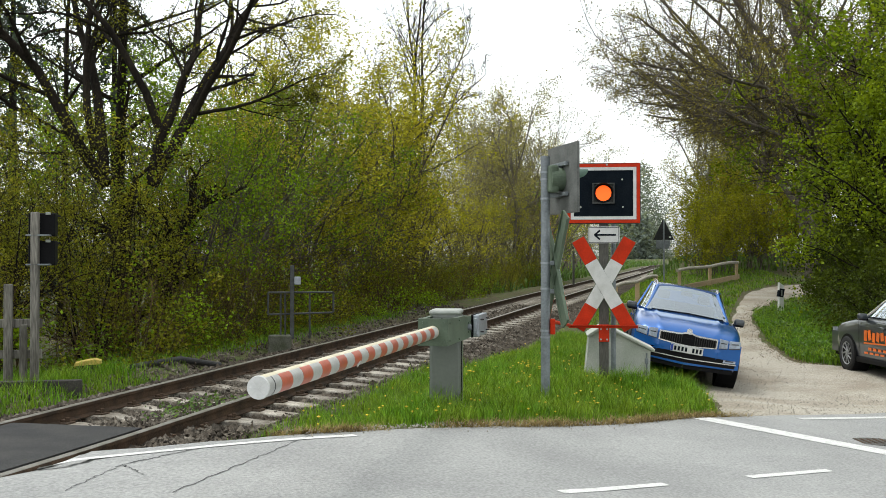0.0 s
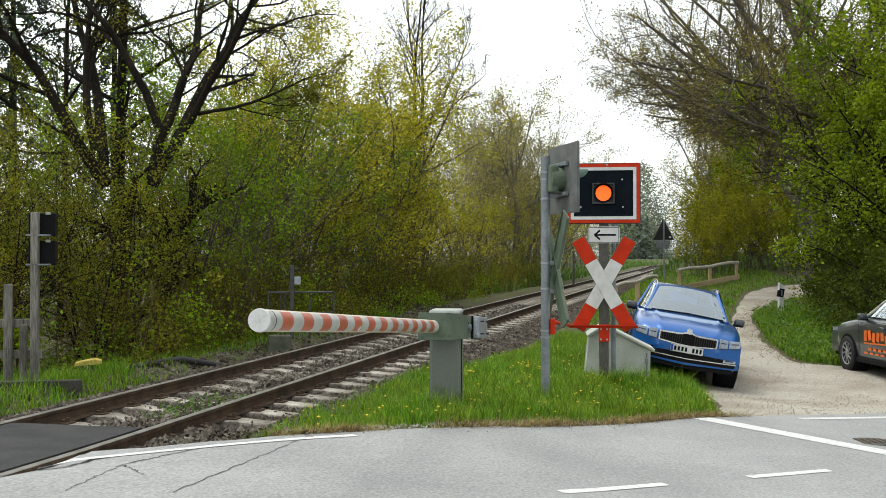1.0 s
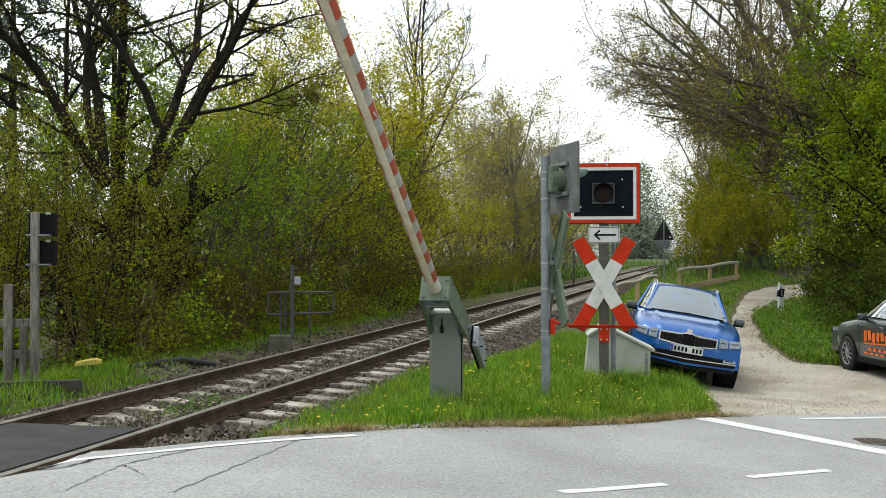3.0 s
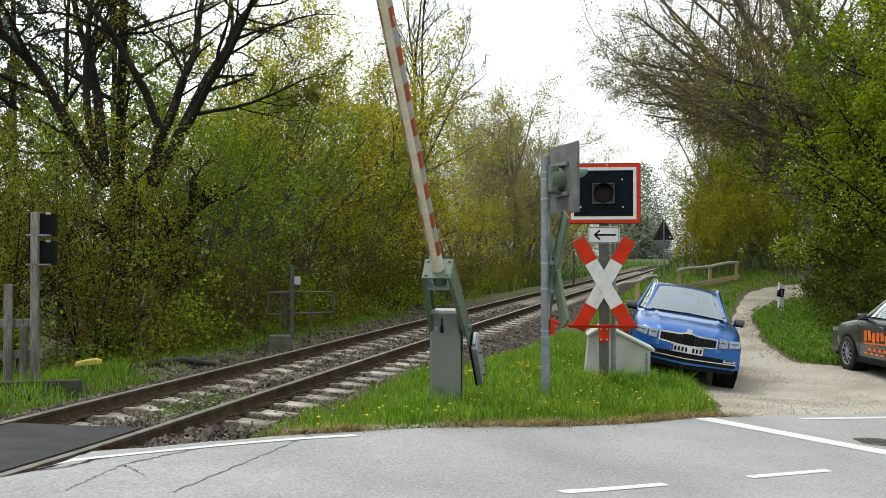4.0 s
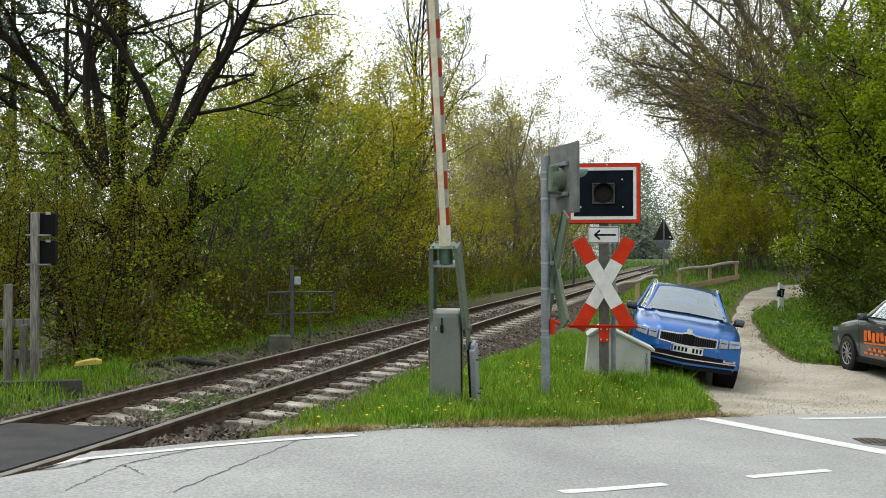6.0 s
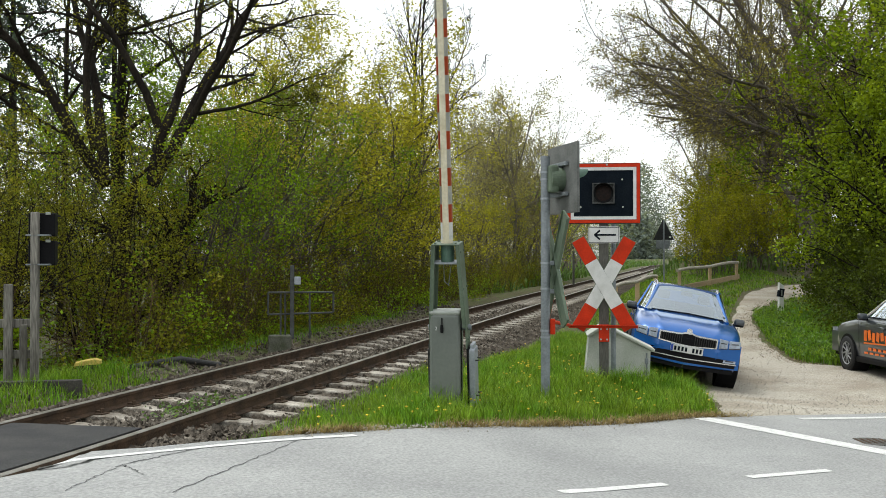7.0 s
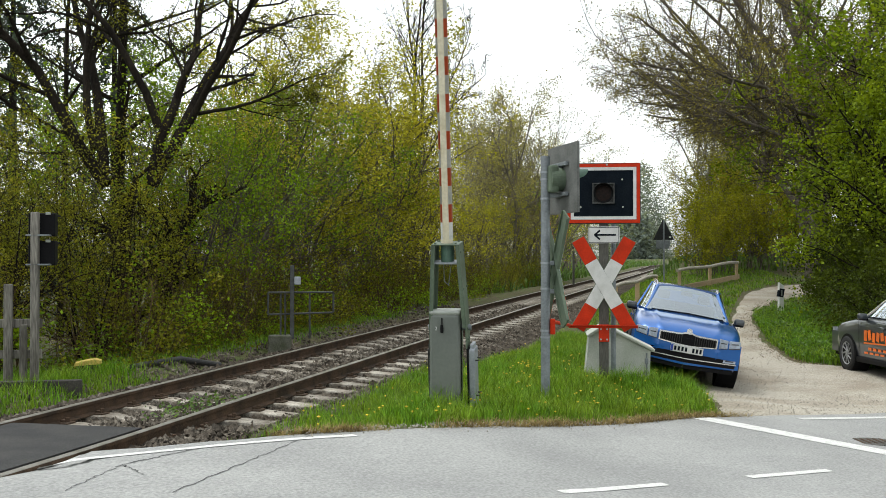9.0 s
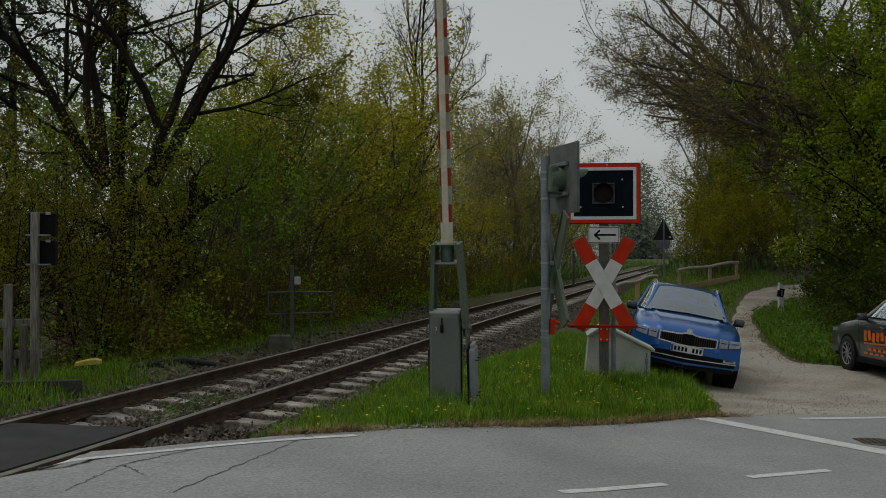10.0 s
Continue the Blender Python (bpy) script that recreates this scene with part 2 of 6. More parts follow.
def slab(bm, outline, depth, m=None):
    """A flat outline (x, z) given depth along y; returns its verts."""
    v0 = [bm.verts.new((x, 0, z)) for x, z in outline]
    v1 = [bm.verts.new((x, depth, z)) for x, z in outline]
    k = len(outline)
    bm.faces.new(v0)
    bm.faces.new(list(reversed(v1)))
    for i in range(k):
        bm.faces.new((v0[(i + 1) % k], v0[i], v1[i], v1[(i + 1) % k]))
    vs = v0 + v1
    bmesh.ops.recalc_face_normals(bm, faces=list({f for v in vs for f in v.link_faces}))
    if m:
        bmesh.ops.transform(bm, matrix=m, verts=vs)
    return vs


def quick(name, material, parent, label, fn, *a, smooth=False, **k):
    bm = bmesh.new()
    fn(bm, *a, **k)
    return part(name, bm, material, parent, label, smooth)


# ------------------------------------------------------------------ the lie of the land
ROAD_AT, ROAD_WAY = Vector((-2.95, 7.94)), Vector((0.772, 0.636))
ROAD_OUT = Vector((0.636, -0.772))


def on_road(x, y):
    """Along and across the road: across is 0 on the far edge and grows towards the camera."""
    d = Vector((x, y)) - ROAD_AT
    return d.dot(ROAD_WAY), d.dot(ROAD_OUT)


def road_xy(u, s):
    p = ROAD_AT + u * ROAD_WAY + s * ROAD_OUT
    return p.x, p.y


def track_x(y):
    yc = min(y, 140.0)
    x = -5.673 + 0.2331 * yc + 2.54e-4 * yc * yc - 1.56e-6 * yc ** 3
    return x + max(0.0, y - 140.0) * 0.36


def track_z(y):
    yc = min(max(y, 9.0), 120.0) - 9
    return 0.00998 * yc - 2.2e-5 * yc * yc + max(0.0, y - 120.0) * 0.006


EDGE = [(-60, -0.38), (0.3, -0.32), (1.6, -0.05), (3.0, 0.10), (4.6, 0.09), (6.0, 0.02), (7.9, -0.12), (9.3, 0.05), (12, 0.30), (20, 0.5), (90, 0.5)]


def edge_s(u):
    """How far across the asphalt begins, along the road."""
    return float(np.interp(u, [e[0] for e in EDGE], [e[1] for e in EDGE]))


def smooth01(a, b, v):
    t = min(1.0, max(0.0, (v - a) / (b - a)))
    return t * t * (3 - 2 * t)


def lie(x, y):
    """Height of the bare ground: it falls away from the crossing to the hollow where the cars stand, and rises behind."""
    low = -0.066 * min(max(x + 3, 0.0), 10.0)
    low = max(low, -0.66)
    far = -0.45 + 0.045 * max(0.0, min(y, 60) - 23) + 0.0012 * max(0.0, min(y, 56) - 36) ** 2
    k = smooth01(17, 31, y)
    z = low * (1 - k) + far * k
    z -= 0.14 * math.exp(-((x - 5.3) / 1.6) ** 2 - ((y - 18) / 2.6) ** 2)
    # beside the track the ground keeps to the track's own level
    off = x - track_x(y)
    kt = 1 - smooth01(1.6, 5.0, abs(off)) if off > 0 else 1.0
    u, s = on_road(x, y)
    away = smooth01(0.05, 1.2, edge_s(u) - s)
    return z * (1 - kt) + (track_z(y) - 0.17 * away) * kt


GRAVEL_LEFT = [(12.6, 3.25), (14.5, 3.55), (16, 3.75), (18, 4.05), (22, 5.2), (28, 7.4), (36, 9.9), (40, 11.2), (43, 13.0), (45.5, 17.0), (47.5, 26.0)]
GRAVEL_RIGHT = [(12.6, 19.0), (15.5, 17.0), (17.5, 13.5), (19, 10.9), (20.5, 9.7), (21.6, 8.0), (22.2, 7.45), (23, 7.4), (26, 7.75), (31, 8.85), (36, 11.0), (40, 14.0), (44, 19.5), (47.5, 27.0)]


def between(rows, y):
    return float(np.interp(y, [r[0] for r in rows], [r[1] for r in rows]))


def gravel_t(x, y):
    """Metres inside the gravel lane (negative outside)."""
    if y < 11.5 or y > 47.5:
        return -9.0
    return min(x - between(GRAVEL_LEFT, y), between(GRAVEL_RIGHT, y) - x)


def ground_z(x, y):
    z = lie(x, y)
    u, s = on_road(x, y)
    off = x - track_x(y)
    inside = max(min(s - edge_s(u), 6.8 - s), 0 if gravel_t(x, y) < 0 else gravel_t(x, y))
    bank = smooth01(0.0, 0.9, -inside) if inside <= 0 else 0.0
    if gravel_t(x, y) > 0:
        bank = 0.0
    if off > 1.7 and y < 40:
        z += 0.09 * bank * min(1, (off - 1.7) / 0.6)
        # the bank on which the blue car's wheels climb
        z += 0.12 * math.exp(-((x - 2.9) / 0.9) ** 2 - ((y - 18.3) / 2.6) ** 2)
    if abs(off) < 2.6 and s < edge_s(u):
        z -= 0.34 * (1 - smooth01(1.7, 2.6, abs(off))) * smooth01(0.0, 0.45, edge_s(u) - s)
    if off < -2.2:
        z -= 0.18 * smooth01(2.2, 4.5, -off) * smooth01(0.4, 2.5, -s)
    if inside > 0 and abs(off) < 2.4:
        z -= 0.2
    if inside > 0:
        z -= 0.05 * min(1.0, inside / 0.15)
    if y > 18 and x > between(GRAVEL_RIGHT, y):
        z += 0.10 * smooth01(0, 1.2, -gravel_t(x, y))
    z += 0.03 * noise.noise((x * 0.9, y * 0.9, 0)) * (1 if inside <= 0 else 0)
    return z


# ------------------------------------------------------------------ ground, road, lane
def sheet(name, xs, ys, fz, material, keep=None):
    idx, verts, faces = {}, [], []
    for j, y in enumerate(ys):
        for i, x in enumerate(xs):
            idx[i, j] = len(verts)
            verts.append((x, y, fz(x, y)))
    for j in range(len(ys) - 1):
        for i in range(len(xs) - 1):
            if keep is None or keep((xs[i] + xs[i + 1]) / 2, (ys[j] + ys[j + 1]) / 2):
                faces.append((idx[i, j], idx[i + 1, j], idx[i + 1, j + 1], idx[i, j + 1]))
    return raw(name, verts, faces, material)


def steps(*spans):
    out = []
    for a, b, d in spans:
        k = max(1, round((b - a) / d))
        out += [a + (b - a) * i / k for i in range(k)]
    return out + [spans[-1][1]]


def strip(name, rows, material):
    """A ribbon from rows of (x0, y0, z0, x1, y1, z1)."""
    verts = [p for r in rows for p in (r[:3], r[3:])]
    faces = [(2 * i, 2 * i + 1, 2 * i + 3, 2 * i + 2) for i in range(len(rows) - 1)]
    return raw(name, verts, faces, material)


gx = steps((-1500, -100, 200), (-100, -20, 8), (-20, -8, 1), (-8, 14, 0.3), (14, 30, 1.5), (30, 120, 10), (120, 1500, 200))
gy = steps((-600, -40, 100), (-40, 4, 4), (4, 30, 0.3), (30, 64, 1.5), (64, 160, 8), (160, 2400, 250))
ground = new("ground", sheet("ground", gx, gy, ground_z, M_SOIL))
tagged(ground, "uneven soil ground with moss and old grass", "ground", kind="structure")


def road_z(x, y):
    # the asphalt dips under the rails and the crossing deck
    off = x - track_x(y)
    return lie(x, y) + 0.012 - 0.075 * smooth01(-2.75, -2.35, off) * (1 - smooth01(0.72, 0.95, off))


def road_mesh():
    verts, faces = [], []
    us = steps((-60, -8, 4), (-8, 3, 0.12), (3, 16, 0.5), (16, 90, 5))
    ss = [-9, -8, 0.4, 0.55, 0.7, 0.85, 1.0, 1.15, 1.3, 1.45, 1.6, 1.8, 2.0, 2.2, 2.4, 2.6, 2.8, 3.0, 3.2, 3.6, 4.0, 4.4, 5.0, 6.8]
    for u in us:
        for s in ss:
            # ragged outer edge where grass and gravel bite into the asphalt
            e = s if s > 0 else edge_s(u) + (0.08 if s == -8 else 0.05 * noise.noise((u * 1.7, 0, 4)) + 0.04 * noise.noise((u * 6, 0, 9)))
            x, y = road_xy(u, e)
            verts.append((x, y, road_z(x, y)))
    k = len(ss)
    for i in range(len(us) - 1):
        for j in range(k - 1):
            faces.append((i * k + j, i * k + j + 1, (i + 1) * k + j + 1, (i + 1) * k + j))
    return raw("road", verts, faces, M_ASPHALT)


road = new("road", road_mesh())
tagged(road, "pale grey worn asphalt road with fine cracks", "road", kind="structure")


def paint(points, width, name="road_marking", lift=0.005, material=None, square=None):
    rows = []
    pts = [Vector(p) for p in points]
    for i, p in enumerate(pts):
        d = (pts[min(i + 1, len(pts) - 1)] - pts[max(i - 1, 0)]).normalized()
        n = Vector((-d.y, d.x)) * width / 2
        if square:
            n = Vector(square).normalized() * width / 2
        a, b = p + n, p - n
        rows.append((a.x, a.y, road_z(*a) + lift, b.x, b.y, road_z(*b) + lift))
    return part(name, strip(name, rows, material or M_LINE), None, road)


def line_pts(a, b, k=12):
    a, b = Vector(a), Vector(b)
    return [a + (b - a) * i / k for i in range(k + 1)]


# edge line by the crossing, stop line, edge line past the side lane, centre dashes
paint(line_pts((-2.98, 7.93), (-0.76, 9.42), 10), 0.085)
paint(line_pts((3.12, 13.02), (5.0, 10.75), 8), 0.33, square=ROAD_WAY)
paint(line_pts((4.50, 13.62), (9.0, 16.3), 8), 0.14)
for i in range(6):
    c0 = Vector((0.885, 8.12)) + Vector((0.90, 0.605)) * 1.94 * i
    paint(line_pts(c0, c0 + Vector((0.90, 0.605)) * 1.02, 3), 0.105)


def crack(a, b, seed, width=0.012):
    rng = random.Random(seed)
    pts = []
    for i in range(29):
        t = i / 28
        p = Vector(a).lerp(Vector(b), t)
        pts.append(p + Vector((rng.uniform(-1, 1), rng.uniform(-1, 1))) * 0.016)
    rows = []
    for p in pts:
        w = width * rng.uniform(0.3, 1.0)
        rows.append((p.x - w / 2, p.y + w / 2, road_z(*p) + 0.003, p.x + w / 2, p.y - w / 2, road_z(*p) + 0.003))
    part("road_crack", strip("road_crack", rows, M_CRACK), None, road, "narrow dark crack")


crack((-1.85, 8.75), (-2.35, 7.9), 3, 0.02)
crack((-2.35, 7.9), (-2.1, 7.55), 4, 0.02)
crack((-2.35, 7.9), (-2.45, 7.0), 5)
crack((-1.15, 9.3), (-1.75, 7.0), 6)

bm = bmesh.new()
rod(bm, (0, 0, -0.01), (0, 0, 0.006), 0.24, n=32)
manhole = part("manhole_cover", bm, M_POST, road, "dark round iron manhole cover")
manhole.location = (4.75, 11.95, road_z(4.75, 11.95) + 0.004)
bm = bmesh.new()
for i in range(5):
    box(bm, ((i - 2) * 0.07, 0, 0.008), (0.024, 0.30, 0.008))
part("grate_bar", bm, M_RUST, manhole)


def gravel_mesh():
    verts, faces = [], []
    ys = steps((11.6, 30, 0.3), (30, 47.5, 0.7))
    k = 22
    for y in ys:
        a, b = between(GRAVEL_LEFT, y), between(GRAVEL_RIGHT, y)
        a += 0.16 * noise.noise((0, y * 1.3, 2)) + 0.06 * noise.noise((0, y * 5, 3))
        b += 0.2 * noise.noise((0, y * 1.1, 5)) + 0.06 * noise.noise((0, y * 5, 6))
        for i in range(k + 1):
            x = a + (b - a) * i / k
            # two worn wheel ruts with a low crown
            z = lie(x, y) + 0.004 + 0.02 * noise.noise((x * 0.8, y * 0.8, 1)) + 0.006 * noise.noise((x * 5, y * 5, 1))
            u, s = on_road(x, y)
            z -= 0.06 * smooth01(-0.05, 0.12, s - edge_s(u))
            verts.append((x, y, z - (0.06 if i in (0, k) else 0)))
    for j in range(len(ys) - 1):
        for i in range(k):
            xm = (verts[j * (k + 1) + i][0] + verts[j * (k + 1) + i + 1][0]) / 2
            if on_road(xm, ys[j])[1] < edge_s(on_road(xm, ys[j])[0]) + 0.6:
                faces.append((j * (k + 1) + i, j * (k + 1) + i + 1, (j + 1) * (k + 1) + i + 1, (j + 1) * (k + 1) + i))
    return raw("gravel_lane", verts, faces, M_GRAVEL)


gravel_lane = new("gravel_lane", gravel_mesh())
tagged(gravel_lane, "beige compacted gravel lane climbing to the woods", "road", kind="structure")


# ------------------------------------------------------------------ railway
def track_frame(y):
    """Point on the centre line at rail-top level, its way and its right-hand side."""
    p = Vector((track_x(y), y, track_z(y)))
    d = (Vector((track_x(y + 0.5), y + 0.5, track_z(y + 0.5))) - p).normalized()
    return p, d, Vector((d.y, -d.x, 0)).normalized()


def sweep(name, profile, side, ys, material, drop=0.0):
    """A profile (across, up) swept along the track at an offset from its centre."""
    verts, faces = [], []
    k = len(profile)
    for y in ys:
        p, d, r = track_frame(y)
        for a, h in profile:
            verts.append(tuple(p + r * (side + a) + Vector((0, 0, h - drop))))
    for i in range(len(ys) - 1):
        for j in range(k):
            j2 = (j + 1) % k
            faces.append((i * k + j, i * k + j2, (i + 1) * k + j2, (i + 1) * k + j))
    faces.append(tuple(range(k)))
    faces.append(tuple(reversed(range((len(ys) - 1) * k, len(ys) * k))))
    return raw(name, verts, faces, material)


track = thing("railway_track", "single railway track with rusty rails on concrete sleepers", "railway track", kind="structure")
RAIL = [(-0.070, -0.150), (0.070, -0.150), (0.070, -0.138), (0.012, -0.120), (0.009, -0.045), (0.034, -0.036), (0.036, -0.006),
        (-0.036, -0.006), (-0.034, -0.036), (-0.009, -0.045), (-0.012, -0.120), (-0.070, -0.138)]
HEAD = [(-0.036, -0.006), (0.036, -0.006), (0.033, -0.001), (0.026, 0.0), (-0.026, 0.0), (-0.033, -0.001)]
rail_ys = steps((-8, 4, 3), (4, 40, 0.8), (40, 150, 4), (150, 330, 12))
for side in (-0.7525, 0.7525):
    rail = part("rail", sweep("rail", RAIL, side, rail_ys, M_RUST), None, track, "brown rusty steel rail")
    part("rail_head", sweep("rail_head", HEAD, side, rail_ys, M_RAILTOP), None, rail, "polished running surface")

# trapezoid bed of crushed stone
BED = [(-3.0, -0.62), (3.0, -0.55), (1.75, -0.21), (1.0, -0.195), (0.4, -0.205), (-0.4, -0.205), (-1.0, -0.195), (-1.75, -0.21)]
bed_ys = steps((9.82, 40, 0.6), (40, 150, 4), (150, 330, 12))
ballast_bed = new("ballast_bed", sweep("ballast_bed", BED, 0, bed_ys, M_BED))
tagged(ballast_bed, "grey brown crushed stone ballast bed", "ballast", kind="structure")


def sleeper_mesh():
    bm = bmesh.new()
    xs = [-1.3, -0.95, -0.5, -0.2, 0.2, 0.5, 0.95, 1.3]
    top = [-0.01, 0.015, 0.02, -0.02, -0.02, 0.02, 0.015, -0.01]
    wid = [0.125, 0.13, 0.13, 0.10, 0.10, 0.13, 0.13, 0.125]
    rings = []
    for x, t, w in zip(xs, top, wid):
        rings.append([bm.verts.new((x, -w - 0.02, -0.2)), bm.verts.new((x, w + 0.02, -0.2)), bm.verts.new((x, w, t - 0.01)),
                      bm.verts.new((x, w - 0.015, t)), bm.verts.new((x, -w + 0.015, t)), bm.verts.new((x, -w, t - 0.01))])
    for a, b in zip(rings, rings[1:]):
        for i in range(6):
            bm.faces.new((a[i], a[(i + 1) % 6], b[(i + 1) % 6], b[i]))
    bm.faces.new(rings[0])
    bm.faces.new(list(reversed(rings[-1])))
    bmesh.ops.recalc_face_normals(bm, faces=bm.faces)
    return mesh_of("sleeper", bm, M_SLEEPER)


def fastening_mesh():
    bm = bmesh.new()
    for sx in (-1, 1):
        box(bm, (sx * 0.125, 0, 0.012), (0.10, 0.15, 0.022), bevel=0.006, seg=1)
        rod(bm, (sx * 0.125, 0, 0.01), (sx * 0.125, 0, 0.065), 0.022, n=6)
        box(bm, (sx * 0.095, 0, 0.035), (0.07, 0.06, 0.02))
    return mesh_of("rail_fastening", bm, M_RUST)


S_ME, F_ME = sleeper_mesh(), fastening_mesh()
y = 10.05
rng = random.Random(5)
while y < 100:
    p, d, r = track_frame(y)
    ang = math.atan2(r.y, r.x) + rng.uniform(-0.012, 0.012)
    m = Matrix.Translation(p + Vector((0, 0, -0.168 + rng.uniform(-0.006, 0.006)))) @ Matrix.Rotation(ang, 4, "Z")
    sl = new("sleeper", S_ME)
    sl.parent = track
    sl.matrix_local = m
    if y < 32:
        for side in (-0.7525, 0.7525):
            fa = new("rail_fastening", F_ME)
            fa.parent = sl
            fa.matrix_local = Matrix.Translation((side, 0, 0.012))
    y += 0.63

# loose stones on the bed: angular lumps, sunk into one another
def stones(name, spots, seed, lo, hi, material):
    g = np.random.default_rng(seed)
    base = np.array([(1, 0, 0), (-1, 0, 0), (0, 1, 0), (0, -1, 0), (0, 0, 1), (0, 0, -1)], float)
    tri = np.array([(0, 2, 4), (2, 1, 4), (1, 3, 4), (3, 0, 4), (2, 0, 5), (1, 2, 5), (3, 1, 5), (0, 3, 5)])
    n = len(spots)
    size = g.uniform(lo, hi, (n, 1, 1)) * g.uniform(0.6, 1.25, (n, 1, 3))
    v = (base[None] + g.uniform(-0.38, 0.38, (n, 6, 3))) * size
    a = g.uniform(0, 6.283, n)
    b = g.uniform(-0.7, 0.7, n)
    ca, sa, cb, sb = np.cos(a), np.sin(a), np.cos(b), np.sin(b)
    y1 = v[..., 1] * cb[:, None] - v[..., 2] * sb[:, None]
    z1 = v[..., 1] * sb[:, None] + v[..., 2] * cb[:, None]
    x1 = v[..., 0] * ca[:, None] - y1 * sa[:, None]
    y2 = v[..., 0] * sa[:, None] + y1 * ca[:, None]
    v = np.stack([x1, y2, z1], -1) + np.asarray(spots)[:, None]
    f = tri[None] + (np.arange(n) * 6)[:, None, None]
    return raw(name, v.reshape(-1, 3).tolist(), f.reshape(-1, 3).tolist(), material)


def stone_spots():
    rng = random.Random(11)
    out = []
    for _ in range(34000):
        t = rng.random()
        y = 9.25 + 26 * t ** 1.5
        p, d, r = track_frame(y)
        a = rng.uniform(-3.5, 2.6)
        if rng.random() < 0.3:
            a = rng.uniform(-0.75, 1.9)
        if a > 1.5 and 10.3 < y < 17 and rng.random() < 0.75:
            continue
        h = -0.198 if abs(a) < 0.66 else -0.21 if abs(a) < 1.7 else -0.21 - (abs(a) - 1.7) * 0.28
        q = p + r * a
        u, s = on_road(q.x, q.y)
        if s > edge_s(u) - 0.04 or (y < 9.95 and a < 0.8):
            continue
        zz = q.z + h
        if a > 0.8 and y < 10.6:
            zz = q.z - rng.uniform(0.10, 0.17)
        if a < -1.9:
            zz = max(zz, ground_z(q.x, q.y))
        out.append((q.x, q.y, zz + rng.uniform(-0.012, 0.018)))
    return out


ballast = new("ballast_stones", stones("ballast_stones", stone_spots(), 12, 0.018, 0.046, M_STONE))
tagged(ballast, "angular grey brown crushed ballast stones", "ballast", kind="stuff")

# small stones and grit on the lane and along the asphalt's edge
def grit_spots():
    rng = random.Random(21)
    out = []
    while len(out) < 3800:
        y = 12.2 + 20 * rng.random() ** 1.6
        x = rng.uniform(2.9, 13)
        if gravel_t(x, y) < -0.1 or on_road(x, y)[1] > edge_s(on_road(x, y)[0]):
            continue
        out.append((x, y, lie(x, y) + 0.012))
    for _ in range(1500):
        u = rng.uniform(2.2, 9)
        x, y = road_xy(u, edge_s(u) + rng.gauss(-0.07, 0.09))
        out.append((x, y, lie(x, y) + 0.02))
    return out


grit = new("lane_stones", stones("lane_stones", grit_spots(), 22, 0.003, 0.012, M_GRIT))
tagged(grit, "small loose beige stones scattered on the lane", "gravel", kind="stuff")


# rubber panels between and beside the rails where the road crosses
def panel(a0, a1, y0, y1, slant):
    verts, faces = [], []
    ys = [y0 + (y1 - y0) * i / 8 for i in range(9)]
    for i, yy in enumerate(ys):
        for j in range(5):
            a = a0 + (a1 - a0) * j / 4
            ye = yy + (slant * (a - a0) if i == 8 else 0)
            p, d, r = track_frame(ye)
            q = p + r * a
            verts.append((q.x, q.y, q.z - 0.004))
    n = len(verts)
    verts += [(x, y, z - 0.13) for x, y, z in verts]
    for i in range(8):
        for j in range(4):
            k = i * 5 + j
            faces.append((k, k + 1, k + 6, k + 5))
    for j in range(4):
        k = 40 + j
        faces.append((k, k + 1, k + 1 + n, k + n))
    for i in range(8):
        for k in (i * 5, i * 5 + 4):
            faces.append((k, k + 5, k + 5 + n, k + n))
    return raw("crossing_panel", verts, faces, M_RUBBER)


crossing = thing("level_crossing_deck", "black rubber panels between the rails of the crossing", "level crossing", kind="structure")
for y0, y1 in ((2.0, 4.35), (4.37, 6.72), (6.74, 9.86)):
    part("crossing_panel", panel(-0.66, 0.66, y0, y1, 0.0), None, crossing)
    part("crossing_panel", panel(-2.2, -0.80, y0, y1 - 0.15 * (y1 > 9), 0), None, crossing)


# ------------------------------------------------------------------ barrier
PIVOT = Vector((0.073, 12.06, 0.766))
BOOM_TURN = math.degrees(-0.189)
barrier = thing("barrier", "grey-green level crossing barrier with an orange and white striped boom", "barrier", pose(PIVOT.x, PIVOT.y, PIVOT.z, 0, 0, BOOM_TURN))
CAB = pose(-0.045, 0.06, 0, 0, 0, 5)


def cabinet(bm):
    box(bm, (0, 0, -0.385), (0.345, 0.42, 1.09), bevel=0.045, seg=3)
    bmesh.ops.transform(bm, matrix=CAB, verts=bm.verts)


cabinet_ob = quick("cabinet", M_GREY_METAL, barrier, "", cabinet)


def cab_bits(bm, c, s, bevel=0.0):
    box(bm, c, s, bevel=bevel)
    bmesh.ops.transform(bm, matrix=CAB, verts=bm.verts)


quick("lid", M_LID, cabinet_ob, "pale rounded lid", cab_bits, (0, 0, 0.168), (0.352, 0.43, 0.06), 0.028)
quick("door_seal", M_PLASTIC, cabinet_ob, "black rubber door seal", cab_bits, (0.174, -0.1, -0.40), (0.012, 0.03, 1.0))
quick("door_seal", M_PLASTIC, cabinet_ob, "", cab_bits, (-0.174, -0.1, -0.40), (0.012, 0.03, 1.0))


def lock(bm):
    rod(bm, (-0.03, -0.215, 0.02), (-0.03, -0.245, 0.02), 0.016)
    box(bm, (-0.03, -0.225, 0.06), (0.014, 0.02, 0.10), bevel=0.005)
    box(bm, (-0.03, -0.228, -0.02), (0.036, 0.03, 0.075), bevel=0.012)
    bmesh.ops.transform(bm, matrix=CAB, verts=bm.verts)


